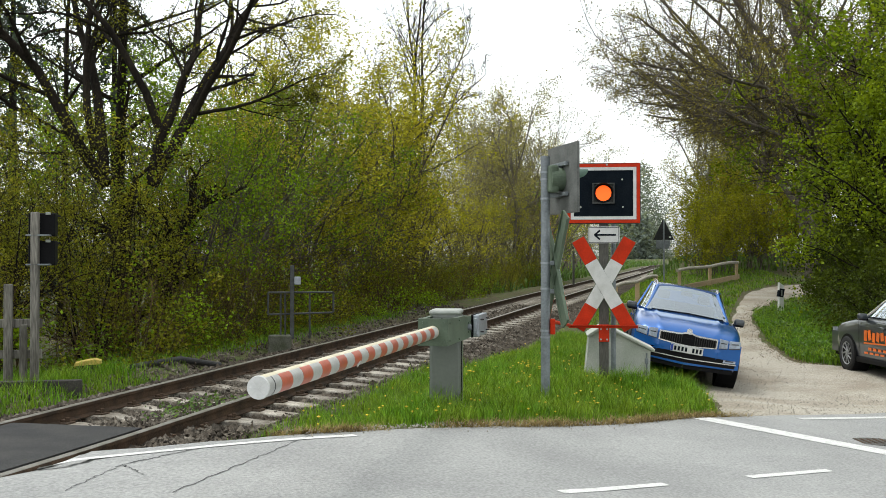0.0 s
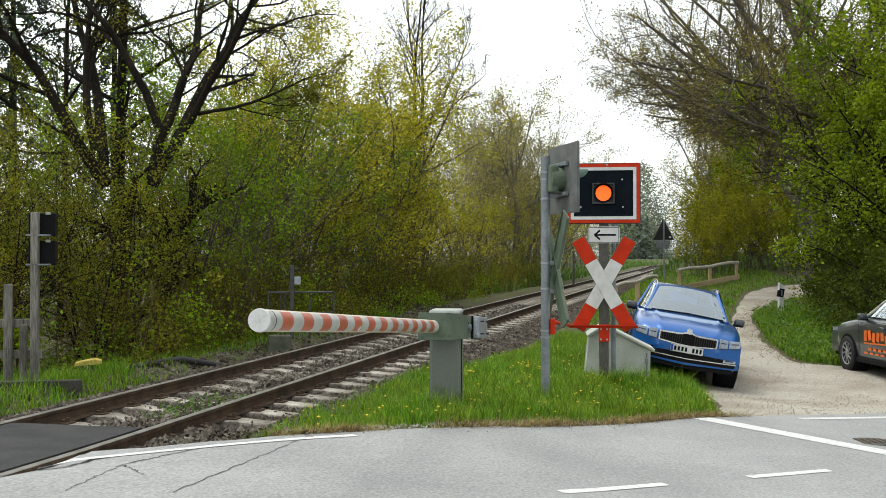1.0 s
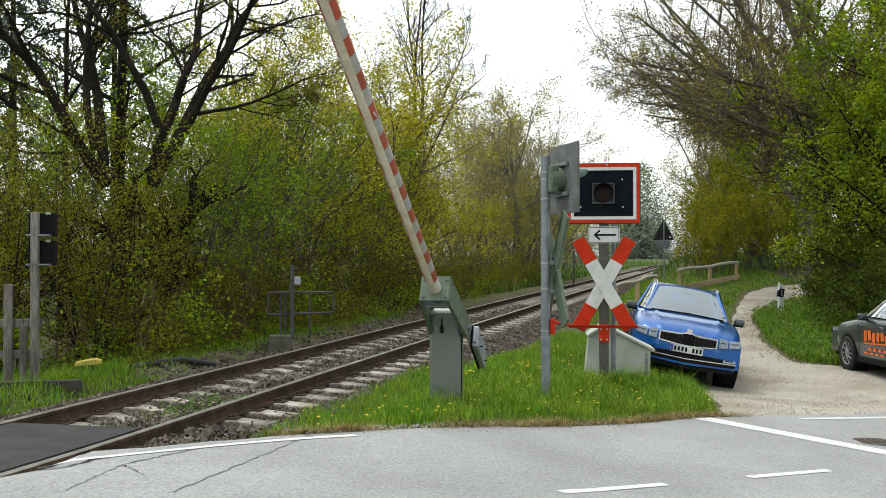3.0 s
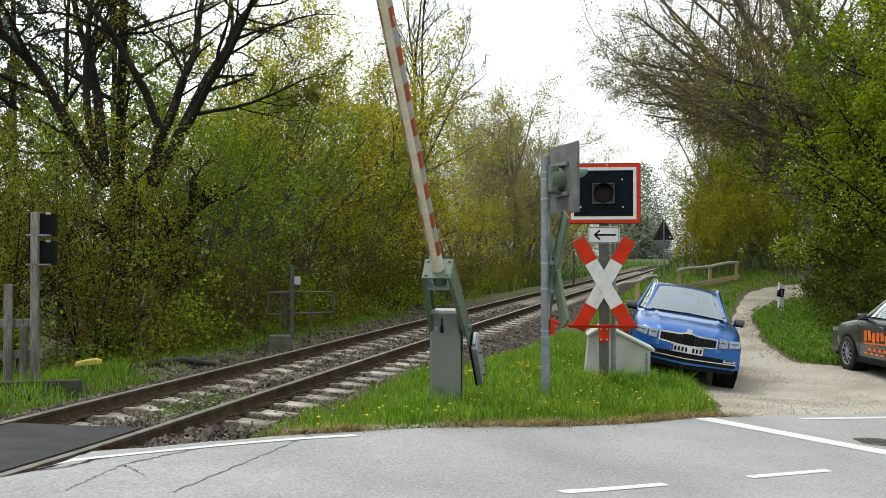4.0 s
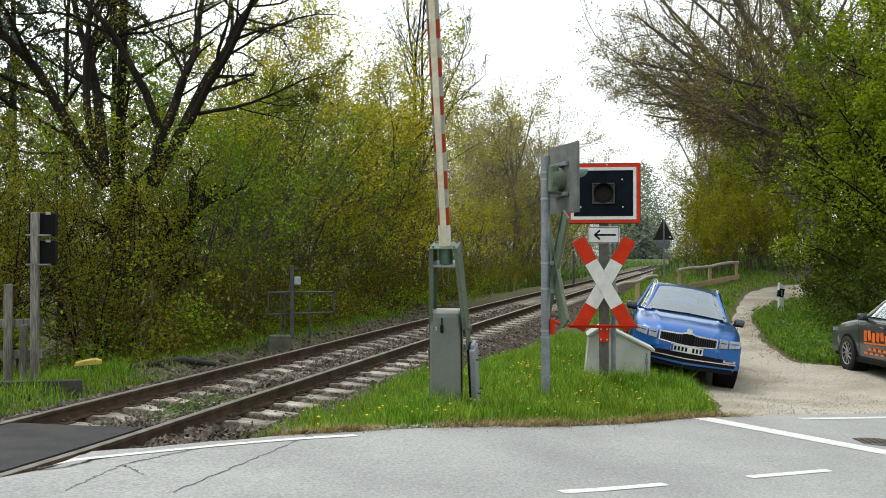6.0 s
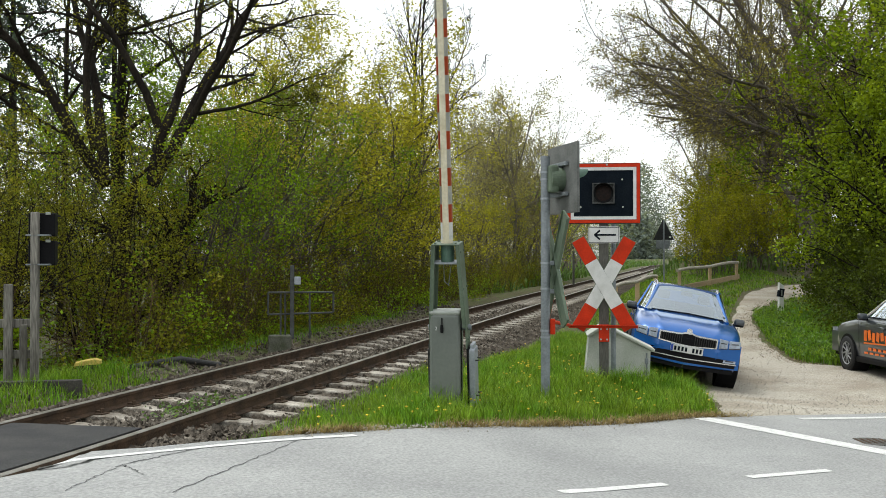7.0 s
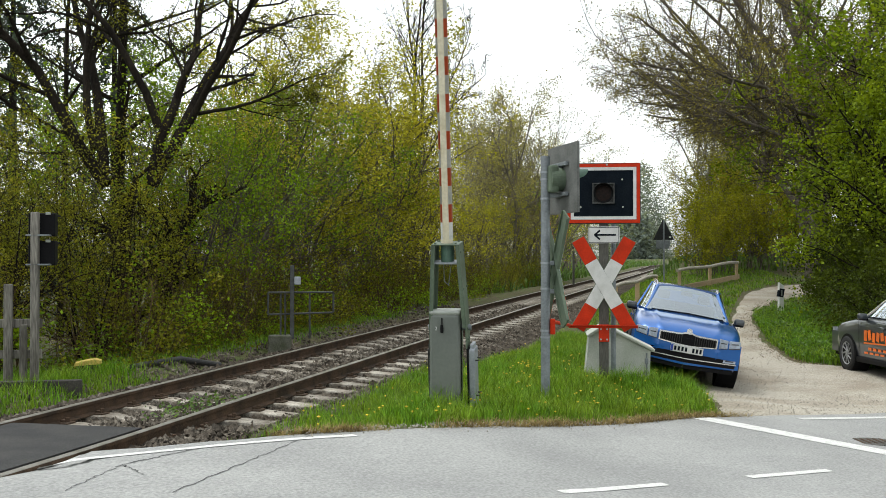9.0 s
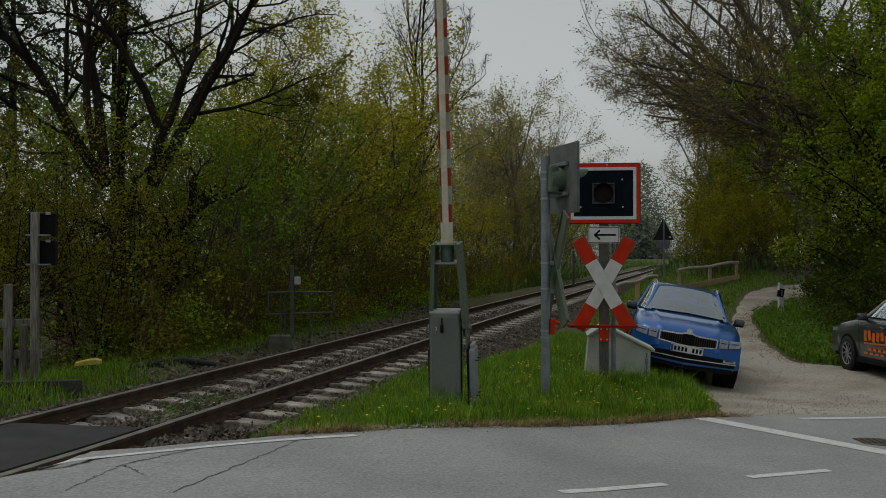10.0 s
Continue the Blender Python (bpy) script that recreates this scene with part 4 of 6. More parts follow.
def grow(g, out, start, way, length, radius, level, top, kids, lean, bend, fork=0.55, sides=(7, 5, 3, 3, 3), wob=0.16, first=0.3, fine=0.0035):
    """One limb and all that it carries; twig points gather in out['tips']."""
    k = (1 if top > 2 else 2) if level >= 2 and level >= top else (7, 5, 4, 3, 3)[min(level, 4)]
    pts, radii = [np.array(start, float)], [radius]
    d = np.array(way, float)
    d /= np.linalg.norm(d)
    end = 0.30 if level < top else 0.45
    for i in range(1, k + 1):
        d = d + g.normal(0, wob * (0.55 if level == 0 else 1.0), 3) + np.array((0, 0, bend))
        d /= np.linalg.norm(d)
        pts.append(pts[-1] + d * length / k)
        radii.append(max(radius * (1 - (1 - end) * i / k), fine))
    out["limbs"].append((pts, radii, sides[min(level, 4)]))
    if level >= top:
        out["tips"] += [pts[i] * (1 - t) + pts[i + 1] * t for i in range(k) for t in (0.15, 0.6)] + [pts[-1]]
        return
    n = kids[min(level, len(kids) - 1)]
    for j in range(n):
        t = first + (1 - first) * (j + g.uniform(0.1, 0.9)) / n
        i = min(int(t * k), k - 1)
        q = pts[i] + (pts[i + 1] - pts[i]) * (t * k - i)
        dd = pts[i + 1] - pts[i]
        dd /= np.linalg.norm(dd)
        side = np.cross(dd, g.normal(0, 1, 3))
        side /= np.linalg.norm(side) + 1e-9
        a = lean * g.uniform(0.7, 1.3)
        grow(g, out, q, dd * math.cos(a) + side * math.sin(a), length * fork * g.uniform(0.7, 1.2) * (1.25 - 0.5 * t),
             radii[i] * g.uniform(0.45, 0.65), level + 1, top, kids, lean, bend * 0.7, fork, sides, wob, 0.2, fine)


def plant(name, label, category, seed, m, stems, top, kids, lean, bend, fork, bark, foliage, per_tip, size, spread, wob=0.16, droop=0.0, group="", first=0.3, fine=0.0035, clump=(1.3, 1.3), gaps=0.0):
    """A tree or shrub from its stems: (start, way, length, radius) each. Leaves gather in clumps with gaps between."""
    g = np.random.default_rng(seed)
    out = {"limbs": [], "tips": []}
    for s, w, ln, r in stems:
        grow(g, out, s, w, ln, r, 0, top, kids, lean, bend, fork, wob=wob, first=first, fine=fine)
    ob = thing(name, label, category, m, group)
    part("trunk", tubes("trunk", out["limbs"], bark), None, ob)
    tips = np.array(out["tips"])
    if per_tip > 0:
        n = int(len(tips) * per_tip * (1.3 if top > 2 else 0.9))
        a, b = clump
        w = np.array([noise.noise((p[0] * a + seed, p[1] * a, p[2] * b)) for p in tips])
        w = np.clip(0.5 + 1.8 * (w - gaps), 0.03, 1.0)
        pick = tips[g.choice(len(tips), n, p=w / w.sum())]
        part("crown", leaves("crown", pick, g, size, spread, foliage, droop), None, ob)
    return ob


def fan(g, n, length, radius, out=0.45, base=0.35):
    """Stems of a shrub, spread round a common foot."""
    rows = []
    for i in range(n):
        a = 6.283 * i / n + g.uniform(-0.4, 0.4)
        o = out * g.uniform(0.3, 1.2)
        rows.append(((math.cos(a) * base * g.uniform(0.2, 1), math.sin(a) * base * g.uniform(0.2, 1), -0.15), (math.cos(a) * o, math.sin(a) * o, 1),
                     length * g.uniform(0.75, 1.15), radius * g.uniform(0.7, 1.2)))
    return rows


def at(x, y, turn=0.0, scale=1.0, sink=0.0):
    return Matrix.Translation((x, y, ground_z(x, y) - sink)) @ Matrix.Rotation(turn, 4, "Z") @ Matrix.Diagonal((scale, scale, scale, 1))


def scatter(kinds, spots, seed):
    """Copies of the kinds at spots (x, y, scale); the first of each kind stands at its own first spot."""
    rng = random.Random(seed)
    used = set()
    for i, (x, y, s) in enumerate(spots):
        k = i % len(kinds)
        m = at(x, y, rng.uniform(0, 6.28), 1.0, 0.05)
        if k in used:
            ob = copy_thing(kinds[k], m)
        else:
            used.add(k)
            ob = kinds[k]
            ob.matrix_world = m
        ob.scale = (s, s, s * rng.uniform(0.9, 1.12))


g0 = np.random.default_rng(77)
LEFTOFF = lambda y, off: (track_x(y) - off, y)

# shrubs along the far side of the track: dull olive near the road, fresh green in the middle, yellow-green further on
def shrub_kind(seed, label, foliage, per_tip, size, gaps, bark=M_BARK_GREY):
    return plant("shrub", label, "shrub", seed, None, fan(g0, 7, 4.3, 0.045, 0.55), 3, (6, 5, 4), 0.65, 0.05, 0.55, bark, foliage, per_tip, size, 0.10,
                 group="shrubs along the track", first=0.12, clump=(1.1, 1.9), gaps=gaps)


olive = [shrub_kind(100 + i, "tall spring shrub with sparse olive leaves on dark stems", M_LEAF_OLIVE, 3.1, 0.054, 0.08, M_BARK) for i in range(2)]
fresh = [shrub_kind(104 + i, "tall spring shrub with fresh green leaves", M_LEAF_GREEN, 3.3, 0.064, 0.05) for i in range(2)]
golden = [shrub_kind(108, "tall spring shrub with young yellow-green leaves", M_LEAF_YELLOW, 2.8, 0.072, 0.05)]
rng = random.Random(31)
rows = {"olive": [], "fresh": [], "golden": []}
for yy, k, kind in ((15.5, 0.55, "olive"), (17, 0.58, "olive"), (18.6, 0.62, "olive"), (20.5, 0.78, "olive"), (22.5, 0.9, "fresh"), (24.5, 0.95, "fresh"), (27, 0.98, "fresh"), (30, 0.95, "fresh"),
                    (33, 0.95, "golden"), (37, 0.95, "fresh"), (42, 0.95, "golden"), (48, 0.95, "golden"), (55, 1.0, "golden"), (63, 1.0, "golden"), (74, 1.1, "fresh"), (87, 1.2, "golden"), (104, 1.3, "fresh")):
    x, y = LEFTOFF(yy, (5.6 if yy < 17.5 else 3.6 + 2.0 * k) + rng.uniform(-0.2, 0.4))
    rows[kind].append((x, y, k))
for yy, k, kind in ((17, 0.72, "olive"), (20, 0.8, "olive"), (25.5, 1.1, "fresh")):
    x, y = LEFTOFF(yy, 4.6 + 3.6 * k + rng.uniform(-0.4, 0.4))
    rows[kind].append((x, y, k * rng.uniform(0.95, 1.08)))
for yy, k, kind in ((72, 0.9, "golden"), (92, 1.1, "fresh")):
    rows[kind].append((track_x(yy) + 6.5, yy, k))
scatter(olive, rows["olive"], 32)
scatter(fresh, rows["fresh"], 132)
scatter(golden, rows["golden"], 232)

# taller yellow-green trees behind them
yellow = [plant("yellow_tree", "tall dense tree in yellow-green spring leaf", "tree", 120 + i, None, fan(g0, 7, 6.6, 0.07, 0.38), 3, (8, 6, 4), 0.6, 0.05, 0.42,
                M_BARK_GREY, M_LEAF_YELLOW, 3.2, 0.08, 0.15, group="yellow-green trees", first=0.1, clump=(0.9, 1.5)) for i in range(2)]
scatter(yellow, [(*LEFTOFF(yy, off), k) for yy, off, k in ((28.5, 6.8, 1.0), (31, 6.4, 1.15), (35.5, 5.6, 1.2), (41, 6.6, 1.15), (38, 8.0, 1.22), (47.5, 7.0, 0.85))], 38)
for x, y, k in ((17.3, 60, 1.0), (20, 63, 1.2), (23, 64, 1.3)):
    copy_thing(yellow[int(x) % 2], at(x, y, x * 2.3)).scale = (k, k, k)

# low brambles and upright dry brushwood at their feet
brambles = [plant("bramble", "low tangled bramble with dull green leaves", "shrub", 140 + i, None, fan(g0, 8, 1.5, 0.014, 1.1, 0.6), 2, (6, 5), 0.8, -0.04, 0.6,
                  M_STEM, (M_LEAF_OLIVE, M_LEAF_GREEN)[i % 2], 2.3, 0.065, 0.10, group="undergrowth", first=0.1, gaps=0.05) for i in range(2)]
brush = [plant("brushwood", "upright brown dry brushwood with few leaves", "shrub", 145 + i, None, fan(g0, 22, 1.9, 0.010, 0.30, 0.9), 1, (5,), 0.45, 0.03, 0.45,
               M_STEM, M_LEAF_OLIVE, 1.5, 0.06, 0.10, group="dry brushwood", first=0.2) for i in range(2)]
low, dry = [], []
for i in range(24):
    yy = 15.5 + i * 1.1 + 0.035 * i * i
    x, y = LEFTOFF(yy, (5.4 if yy < 17.8 else 3.9) + rng.uniform(-0.25, 0.9))
    low.append((x, y, rng.uniform(0.6, 1.1)))
    x, y = LEFTOFF(yy + 0.5, (5.2 if yy < 17.8 else 4.0) + rng.uniform(-0.2, 0.7))
    dry.append((x, y, rng.uniform(0.65, 1.15)))
scatter(brambles, low, 33)
scatter(brush, dry, 133)

# two old trees with dark spreading limbs behind the shrubs
DARK = "old broad tree with dark bare limbs and sparse buds"
plant("bare_tree", DARK, "tree", 201, at(-5.58, 20.5), [
    ((0, 0, -0.2), (0.01, 0, 1), 3.8, 0.19), ((0.03, 0, 3.3), (0.19, 0.05, 1), 5.2, 0.115), ((0.16, 0, 4.3), (-0.26, -0.05, 1), 4.8, 0.085),
    ((0.03, 0, 3.2), (0.66, 0.1, 1), 6.0, 0.12), ((0.42, 0.02, 3.8), (0.85, -0.1, 0.95), 5.4, 0.08), ((0.85, 0, 4.55), (1, -0.1, 0.22), 2.6, 0.04)],
    3, (9, 7, 5), 0.6, 0.03, 0.36, M_BARK, M_LEAF_OLIVE, 1.5, 0.05, 0.07, wob=0.23, group="bare trees", first=0.3, fine=0.0045)
plant("bare_tree", DARK, "tree", 202, at(-6.40, 20.7), [
    ((0, 0, -0.2), (-0.03, 0, 1), 3.7, 0.20), ((-0.08, 0, 3.2), (-0.58, 0.1, 1), 6.0, 0.13), ((-0.12, 0, 3.4), (-0.10, 0, 1), 6.0, 0.115),
    ((-0.30, 0, 3.9), (-0.30, 0.2, 1), 5.5, 0.085), ((-0.5, 0, 4.1), (-1.0, 0, 0.12), 3.6, 0.04), ((-0.3, 0, 3.8), (-1.0, -0.3, -0.05), 3.0, 0.03)],
    3, (9, 7, 5), 0.6, 0.03, 0.36, M_BARK, M_LEAF_OLIVE, 1.8, 0.05, 0.07, wob=0.23, group="bare trees", first=0.3, fine=0.0045)
plant("bare_tree", "straight slim tree trunk with short bare twigs", "tree", 203, at(-7.25, 24.0), [((0, 0, -0.2), (0.005, 0, 1), 13, 0.15)],
      3, (16, 5, 3), 0.9, 0.02, 0.2, M_BARK, M_LEAF_BUD, 0.6, 0.06, 0.08, wob=0.03, group="bare trees", first=0.3)
plant("bare_tree", "thin straight tree trunk among the shrubs", "tree", 204, at(-8.6, 24.2), [((0, 0, -0.2), (-0.01, 0, 1), 10, 0.09)],
      3, (12, 5, 3), 0.8, 0.02, 0.22, M_BARK, M_LEAF_OLIVE, 0.8, 0.06, 0.08, wob=0.04, group="bare trees", first=0.35)


# spruces beyond, dark drooping boughs
def spruce(seed, m, height):
    g = np.random.default_rng(seed)
    limbs, tips = [([np.array((0, 0, -0.2)), np.array((0, 0, height * 0.5)), np.array((0, 0, height))], [0.18, 0.11, 0.02], 7)], []
    for i in range(110):
        t = 0.08 + 0.9 * i / 110
        a = i * 2.4 + g.uniform(-0.3, 0.3)
        ln = (1 - t) * height * 0.27 + 0.25
        p = [np.array((0, 0, t * height))]
        for k in range(1, 5):
            q = k / 4
            p.append(np.array((math.cos(a) * ln * q, math.sin(a) * ln * q, t * height + 0.1 * q - 0.38 * ln * q * q)))
        limbs.append((p, [0.03, 0.022, 0.016, 0.01, 0.005], 3))
        for q in g.uniform(0.15, 1, int(30 + 60 * (1 - t))):
            j = min(3, int(q * 4))
            tips.append(p[j] + (p[j + 1] - p[j]) * (q * 4 - j) - np.array((0, 0, g.uniform(0, 0.35))))
    ob = thing("spruce", "tall dark spruce with drooping boughs", "tree", m, "spruces")
    part("trunk", tubes("trunk", limbs, M_BARK), None, ob)
    part("crown", leaves("crown", np.repeat(np.array(tips), 4, 0), g, 0.115, 0.06, M_NEEDLE, 0.8), None, ob)
    return ob


sp = spruce(301, at(-13.2, 33.0), 14)
copy_thing(sp, at(-11.0, 36.0, 1.0))
copy_thing(sp, at(-17.5, 38.0, 2.0))

# slim bare ash and thin grey-green trees further along the line
plant("bare_tree", "slender bare tree with fine upswept twigs", "tree", 210, at(-1.35, 57.0), [((0, 0, -0.2), (0, 0, 1), 9.5, 0.17), ((0, 0, 7.5), (-0.22, 0, 1), 9.0, 0.09),
      ((0, 0, 7.8), (0.22, 0.1, 1), 9.0, 0.10), ((0, 0, 7.6), (0.6, 0, 1), 7.0, 0.07), ((0, 0, 7.2), (-0.6, 0, 1), 5.5, 0.06), ((0.2, 0, 8.4), (1, 0.1, 0.55), 4.6, 0.05), ((0, 0, 8), (0.05, 0.2, 1), 9.5, 0.08)],
      3, (12, 9, 6), 0.6, 0.06, 0.30, M_BARK, M_LEAF_BUD, 0.1, 0.07, 0.1, wob=0.13, group="bare trees", first=0.2, fine=0.009)
thin = [plant("young_tree", "thin tree in early leaf, greyed by painted haze", "tree", 220 + i, None, fan(g0, 5, 8.5, 0.09, 0.3), 3, (8, 5, 4), 0.55, 0.05, 0.38,
              M_BARK_PALE, M_LEAF_EARLY_HAZED, 2.8, 0.092, 0.19, group="young trees", first=0.15, fine=0.009) for i in range(2)]
scatter(thin, [(4.6, 66, 1.15), (2.6, 62, 1.1), (8.0, 78, 1.1), (0.6, 58, 0.85), (11, 95, 1.1), (3.4, 74, 1.3), (14, 120, 1.1), (15.6, 62, 1.1), (18.2, 69, 1.25), (3.6, 60, 1.05), (6.2, 72, 1.12), (1.6, 66, 1.2)], 34)

# right-hand wood: fresh green trees by the lane, budding giants behind
lush = [plant("green_tree", "leafy tree in bright fresh green foliage", "tree", 240 + i, None, [((0, 0, -0.2), (0, 0, 1), 4.0, 0.16)] + fan(g0, 6, 5.6, 0.08, 0.34), 3, (8, 6, 5), 0.72, 0.02, 0.45,
              M_BARK, M_LEAF_LUSH, 4.4, 0.08, 0.12, droop=0.15, group="green trees", first=0.08, clump=(0.8, 2.6), gaps=0.05) for i in range(2)]
scatter(lush, [(12.9, 25.0, 1.12), (13.4, 28.8, 1.3), (15.0, 23.0, 1.5), (14.4, 33.0, 1.5), (17.0, 28, 1.6), (16, 38, 1.4)], 35)
hedge = [plant("hedge_shrub", "dense green hedge shrub by the lane, darkened by painted shade", "shrub", 250 + i, None, fan(g0, 9, 2.3, 0.03, 0.8, 0.4), 3, (6, 5, 4), 0.75, 0.0, 0.55,
               M_BARK, M_LEAF_HEDGE_SHADE, 2.8, 0.08, 0.09, group="hedge shrubs", first=0.05) for i in range(2)]
scatter(hedge, [(11.1, 22.8, 0.75), (11.0, 24.6, 0.8), (11.3, 26.8, 0.85), (12.2, 29.4, 0.9), (13.2, 31.8, 1.0), (12.8, 21.8, 0.9), (14.6, 35, 1.1), (14.5, 21, 1.0)], 36)
GIANT = "huge budding tree with long overhanging limbs"
giants = [plant("budding_tree", GIANT, "tree", 260 + i, None, [((0, 0, -0.2), (0, 0, 1), 10, 0.32), ((0, 0, 4.0), (-0.7, 0.1, 0.9), 8.0, 0.12), ((0, 0, 5.2), (-1, 0.2, 0.55), 8.5, 0.13), ((0, 0, 7), (-1, -0.1, 0.42), 9.5, 0.13),
           ((0, 0, 6), (0.6, -0.5, 0.9), 8, 0.15), ((0, 0, 8.5), (-0.3, 0.3, 1), 7, 0.14), ((0, 0, 5.5), (-0.5, -0.7, 0.9), 6.0, 0.11)], 3, (7, 7, 6), 0.66, 0.02, 0.42,
           M_BARK_GREY, M_LEAF_BUD, 1.4, 0.085, 0.13, wob=0.27, group="budding trees", first=0.2, fine=0.008) for i in range(2)]
for i, (x, y, s, turn) in enumerate([(15.5, 45, 1.0, 0.1), (18.0, 52, 1.1, -0.3), (14.5, 39.5, 0.85, 0.35), (19, 62, 1.2, 0.0), (24, 75, 1.3, 0.2), (17.4, 57, 1.0, 0.2), (18.5, 42, 1.15, 0.9), (17.2, 49, 1.2, 0.12)]):
    m = at(x, y, turn, s)
    if i < 2:
        giants[i].matrix_world = m
    else:
        copy_thing(giants[i % 2], m).scale = (s, s, s)
reed = [plant("willow_shrub", "olive willow shrub with many upright dry stems", "shrub", 270 + i, None, fan(g0, 14, 3.2, 0.02, 0.35, 0.7), 2, (7, 4), 0.4, 0.05, 0.5,
              M_BARK_GREY, M_REED, 4.0, 0.10, 0.09, group="willow shrubs", first=0.1) for i in range(2)]
scatter(reed, [(11.6, 48.0, 0.75), (12.9, 49.5, 0.85), (14.3, 51, 0.95), (13.4, 54, 0.95), (16, 53, 1.1), (18, 53, 1.1), (15.6, 60, 1.15)], 37)


# far woods closing the view along the line, distance haze painted into their leaves
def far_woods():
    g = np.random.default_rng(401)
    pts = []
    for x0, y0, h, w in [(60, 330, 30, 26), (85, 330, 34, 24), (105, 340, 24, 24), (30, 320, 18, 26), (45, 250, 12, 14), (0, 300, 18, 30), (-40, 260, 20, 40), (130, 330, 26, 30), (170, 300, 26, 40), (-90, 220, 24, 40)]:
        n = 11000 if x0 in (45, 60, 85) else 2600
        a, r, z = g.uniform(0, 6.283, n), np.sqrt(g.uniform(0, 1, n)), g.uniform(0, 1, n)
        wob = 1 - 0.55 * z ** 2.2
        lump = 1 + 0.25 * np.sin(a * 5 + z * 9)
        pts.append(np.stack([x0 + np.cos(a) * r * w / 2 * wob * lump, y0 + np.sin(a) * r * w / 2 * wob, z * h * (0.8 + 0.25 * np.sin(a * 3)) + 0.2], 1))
    return leaves("far_woods", np.concatenate(pts), g, 0.75, 0.5, M_LEAF_HAZE)


tagged(new("far_woods", far_woods()), "distant woods with haze painted into the pale leaf colour", "woods", kind="stuff")


# ------------------------------------------------------------------ cars
M_BLUE = mat("blue_car_paint", (0.003, 0.108, 0.41), 0.30, 0.3, other=(0.003, 0.096, 0.37), scale=1.5, fine=400, fine_amt=0.06, bump=0, coat=1.0, spec=0.3)
M_DARKCAR = mat("grey_car_paint", (0.036, 0.043, 0.050), 0.3, 0.3, other=(0.030, 0.036, 0.043), scale=1.5, fine=400, fine_amt=0.06, bump=0, coat=1.0)
M_CHROME = mat("chrome", (0.88, 0.88, 0.89), 0.22, 1.0, fine=20, fine_amt=0.02, bump=0)
M_TYRE = mat("tyre_rubber", (0.018, 0.018, 0.018), 0.85, fine=50, bump=0.2)
M_RIM = mat("alloy", (0.36, 0.37, 0.38), 0.35, 0.6, fine=30, fine_amt=0.05, bump=0)
M_ORANGE = mat("orange_decal", (0.85, 0.17, 0.02), 0.45, fine=20, fine_amt=0.05, bump=0)
M_LAMPGLASS = clear_glass("lamp_glass", (0.95, 0.97, 1.0))
M_PANE = clear_glass("car_glass", (0.42, 0.52, 0.55), 0.0, 3.7)
M_INNER = mat("dark_interior", (0.02, 0.02, 0.022), 0.8, fine=20, bump=0)
M_PLATE = mat("plate_white", (0.75, 0.75, 0.73), 0.4, fine=20, fine_amt=0.03, bump=0)
M_PLATEBLUE = mat("plate_blue", (0.02, 0.07, 0.4), 0.4, bump=0)
M_REFLECTOR = mat("lamp_reflector", (0.72, 0.74, 0.78), 0.3, 0.4, fine=30, bump=0)


def loft(bm, rows, close=False):
    """Skin over rows of points; every row has the same count."""
    grid = [[bm.verts.new(p) for p in r] for r in rows]
    for a, b in zip(grid, grid[1:]):
        for i in range(len(a) - 1):
            bm.faces.new((a[i], b[i], b[i + 1], a[i + 1]))
    return grid


# station, half width, sill height, shoulder height, crown height
SHELL = [(-0.02, 0.50, 0.36, 0.56, 0.60), (0.03, 0.66, 0.25, 0.66, 0.71), (0.12, 0.78, 0.215, 0.72, 0.79), (0.28, 0.85, 0.20, 0.785, 0.855), (0.50, 0.885, 0.195, 0.835, 0.905), (0.95, 0.905, 0.19, 0.90, 0.965),
         (1.32, 0.905, 0.19, 0.945, 1.01), (1.6, 0.905, 0.19, 0.955, 1.0), (2.6, 0.907, 0.19, 0.975, 1.0), (3.6, 0.905, 0.20, 0.995, 1.02), (4.25, 0.89, 0.24, 1.0, 1.02), (4.5, 0.86, 0.28, 0.99, 1.0), (4.64, 0.80, 0.34, 0.9, 0.92), (4.68, 0.72, 0.4, 0.7, 0.72)]


def shell_rows():
    rows = []
    for y, w, zb, ze, zm in SHELL:
        half = [(w * 0.80, zb), (w * 0.955, zb + 0.05), (w * 0.985, zb + 0.16), (w, zb + (ze - zb) * 0.5), (w * 0.992, zb + (ze - zb) * 0.72), (w * 0.972, ze - 0.05), (w * 0.93, ze - 0.004), (w * 0.86, ze + (zm - ze) * 0.3),
                (w * 0.70, ze + (zm - ze) * 0.50), (w * 0.64, ze + (zm - ze) * 0.66), (w * 0.585, ze + (zm - ze) * 0.98), (w * 0.53, ze + (zm - ze) * 0.86), (w * 0.30, zm - 0.006), (0, zm)]
        rows.append([(-x, y, z) for x, z in half] + [(x, y, z) for x, z in reversed(half[:-1])])
    return rows


def car_shell(bm):
    g = loft(bm, shell_rows())
    bm.faces.new(list(reversed(g[0])))
    bm.faces.new(g[-1])
    bmesh.ops.recalc_face_normals(bm, faces=bm.faces)


BELT = [(1.30, 0.70, 0.985), (1.62, 0.80, 0.975), (2.60, 0.825, 0.985), (3.6, 0.815, 1.0), (4.35, 0.72, 1.0), (4.5, 0.60, 0.99)]
ROOF = [(2.08, 0.535, 1.395), (2.18, 0.575, 1.415), (2.75, 0.60, 1.445), (3.55, 0.585, 1.43), (4.02, 0.55, 1.375), (4.12, 0.50, 1.355)]


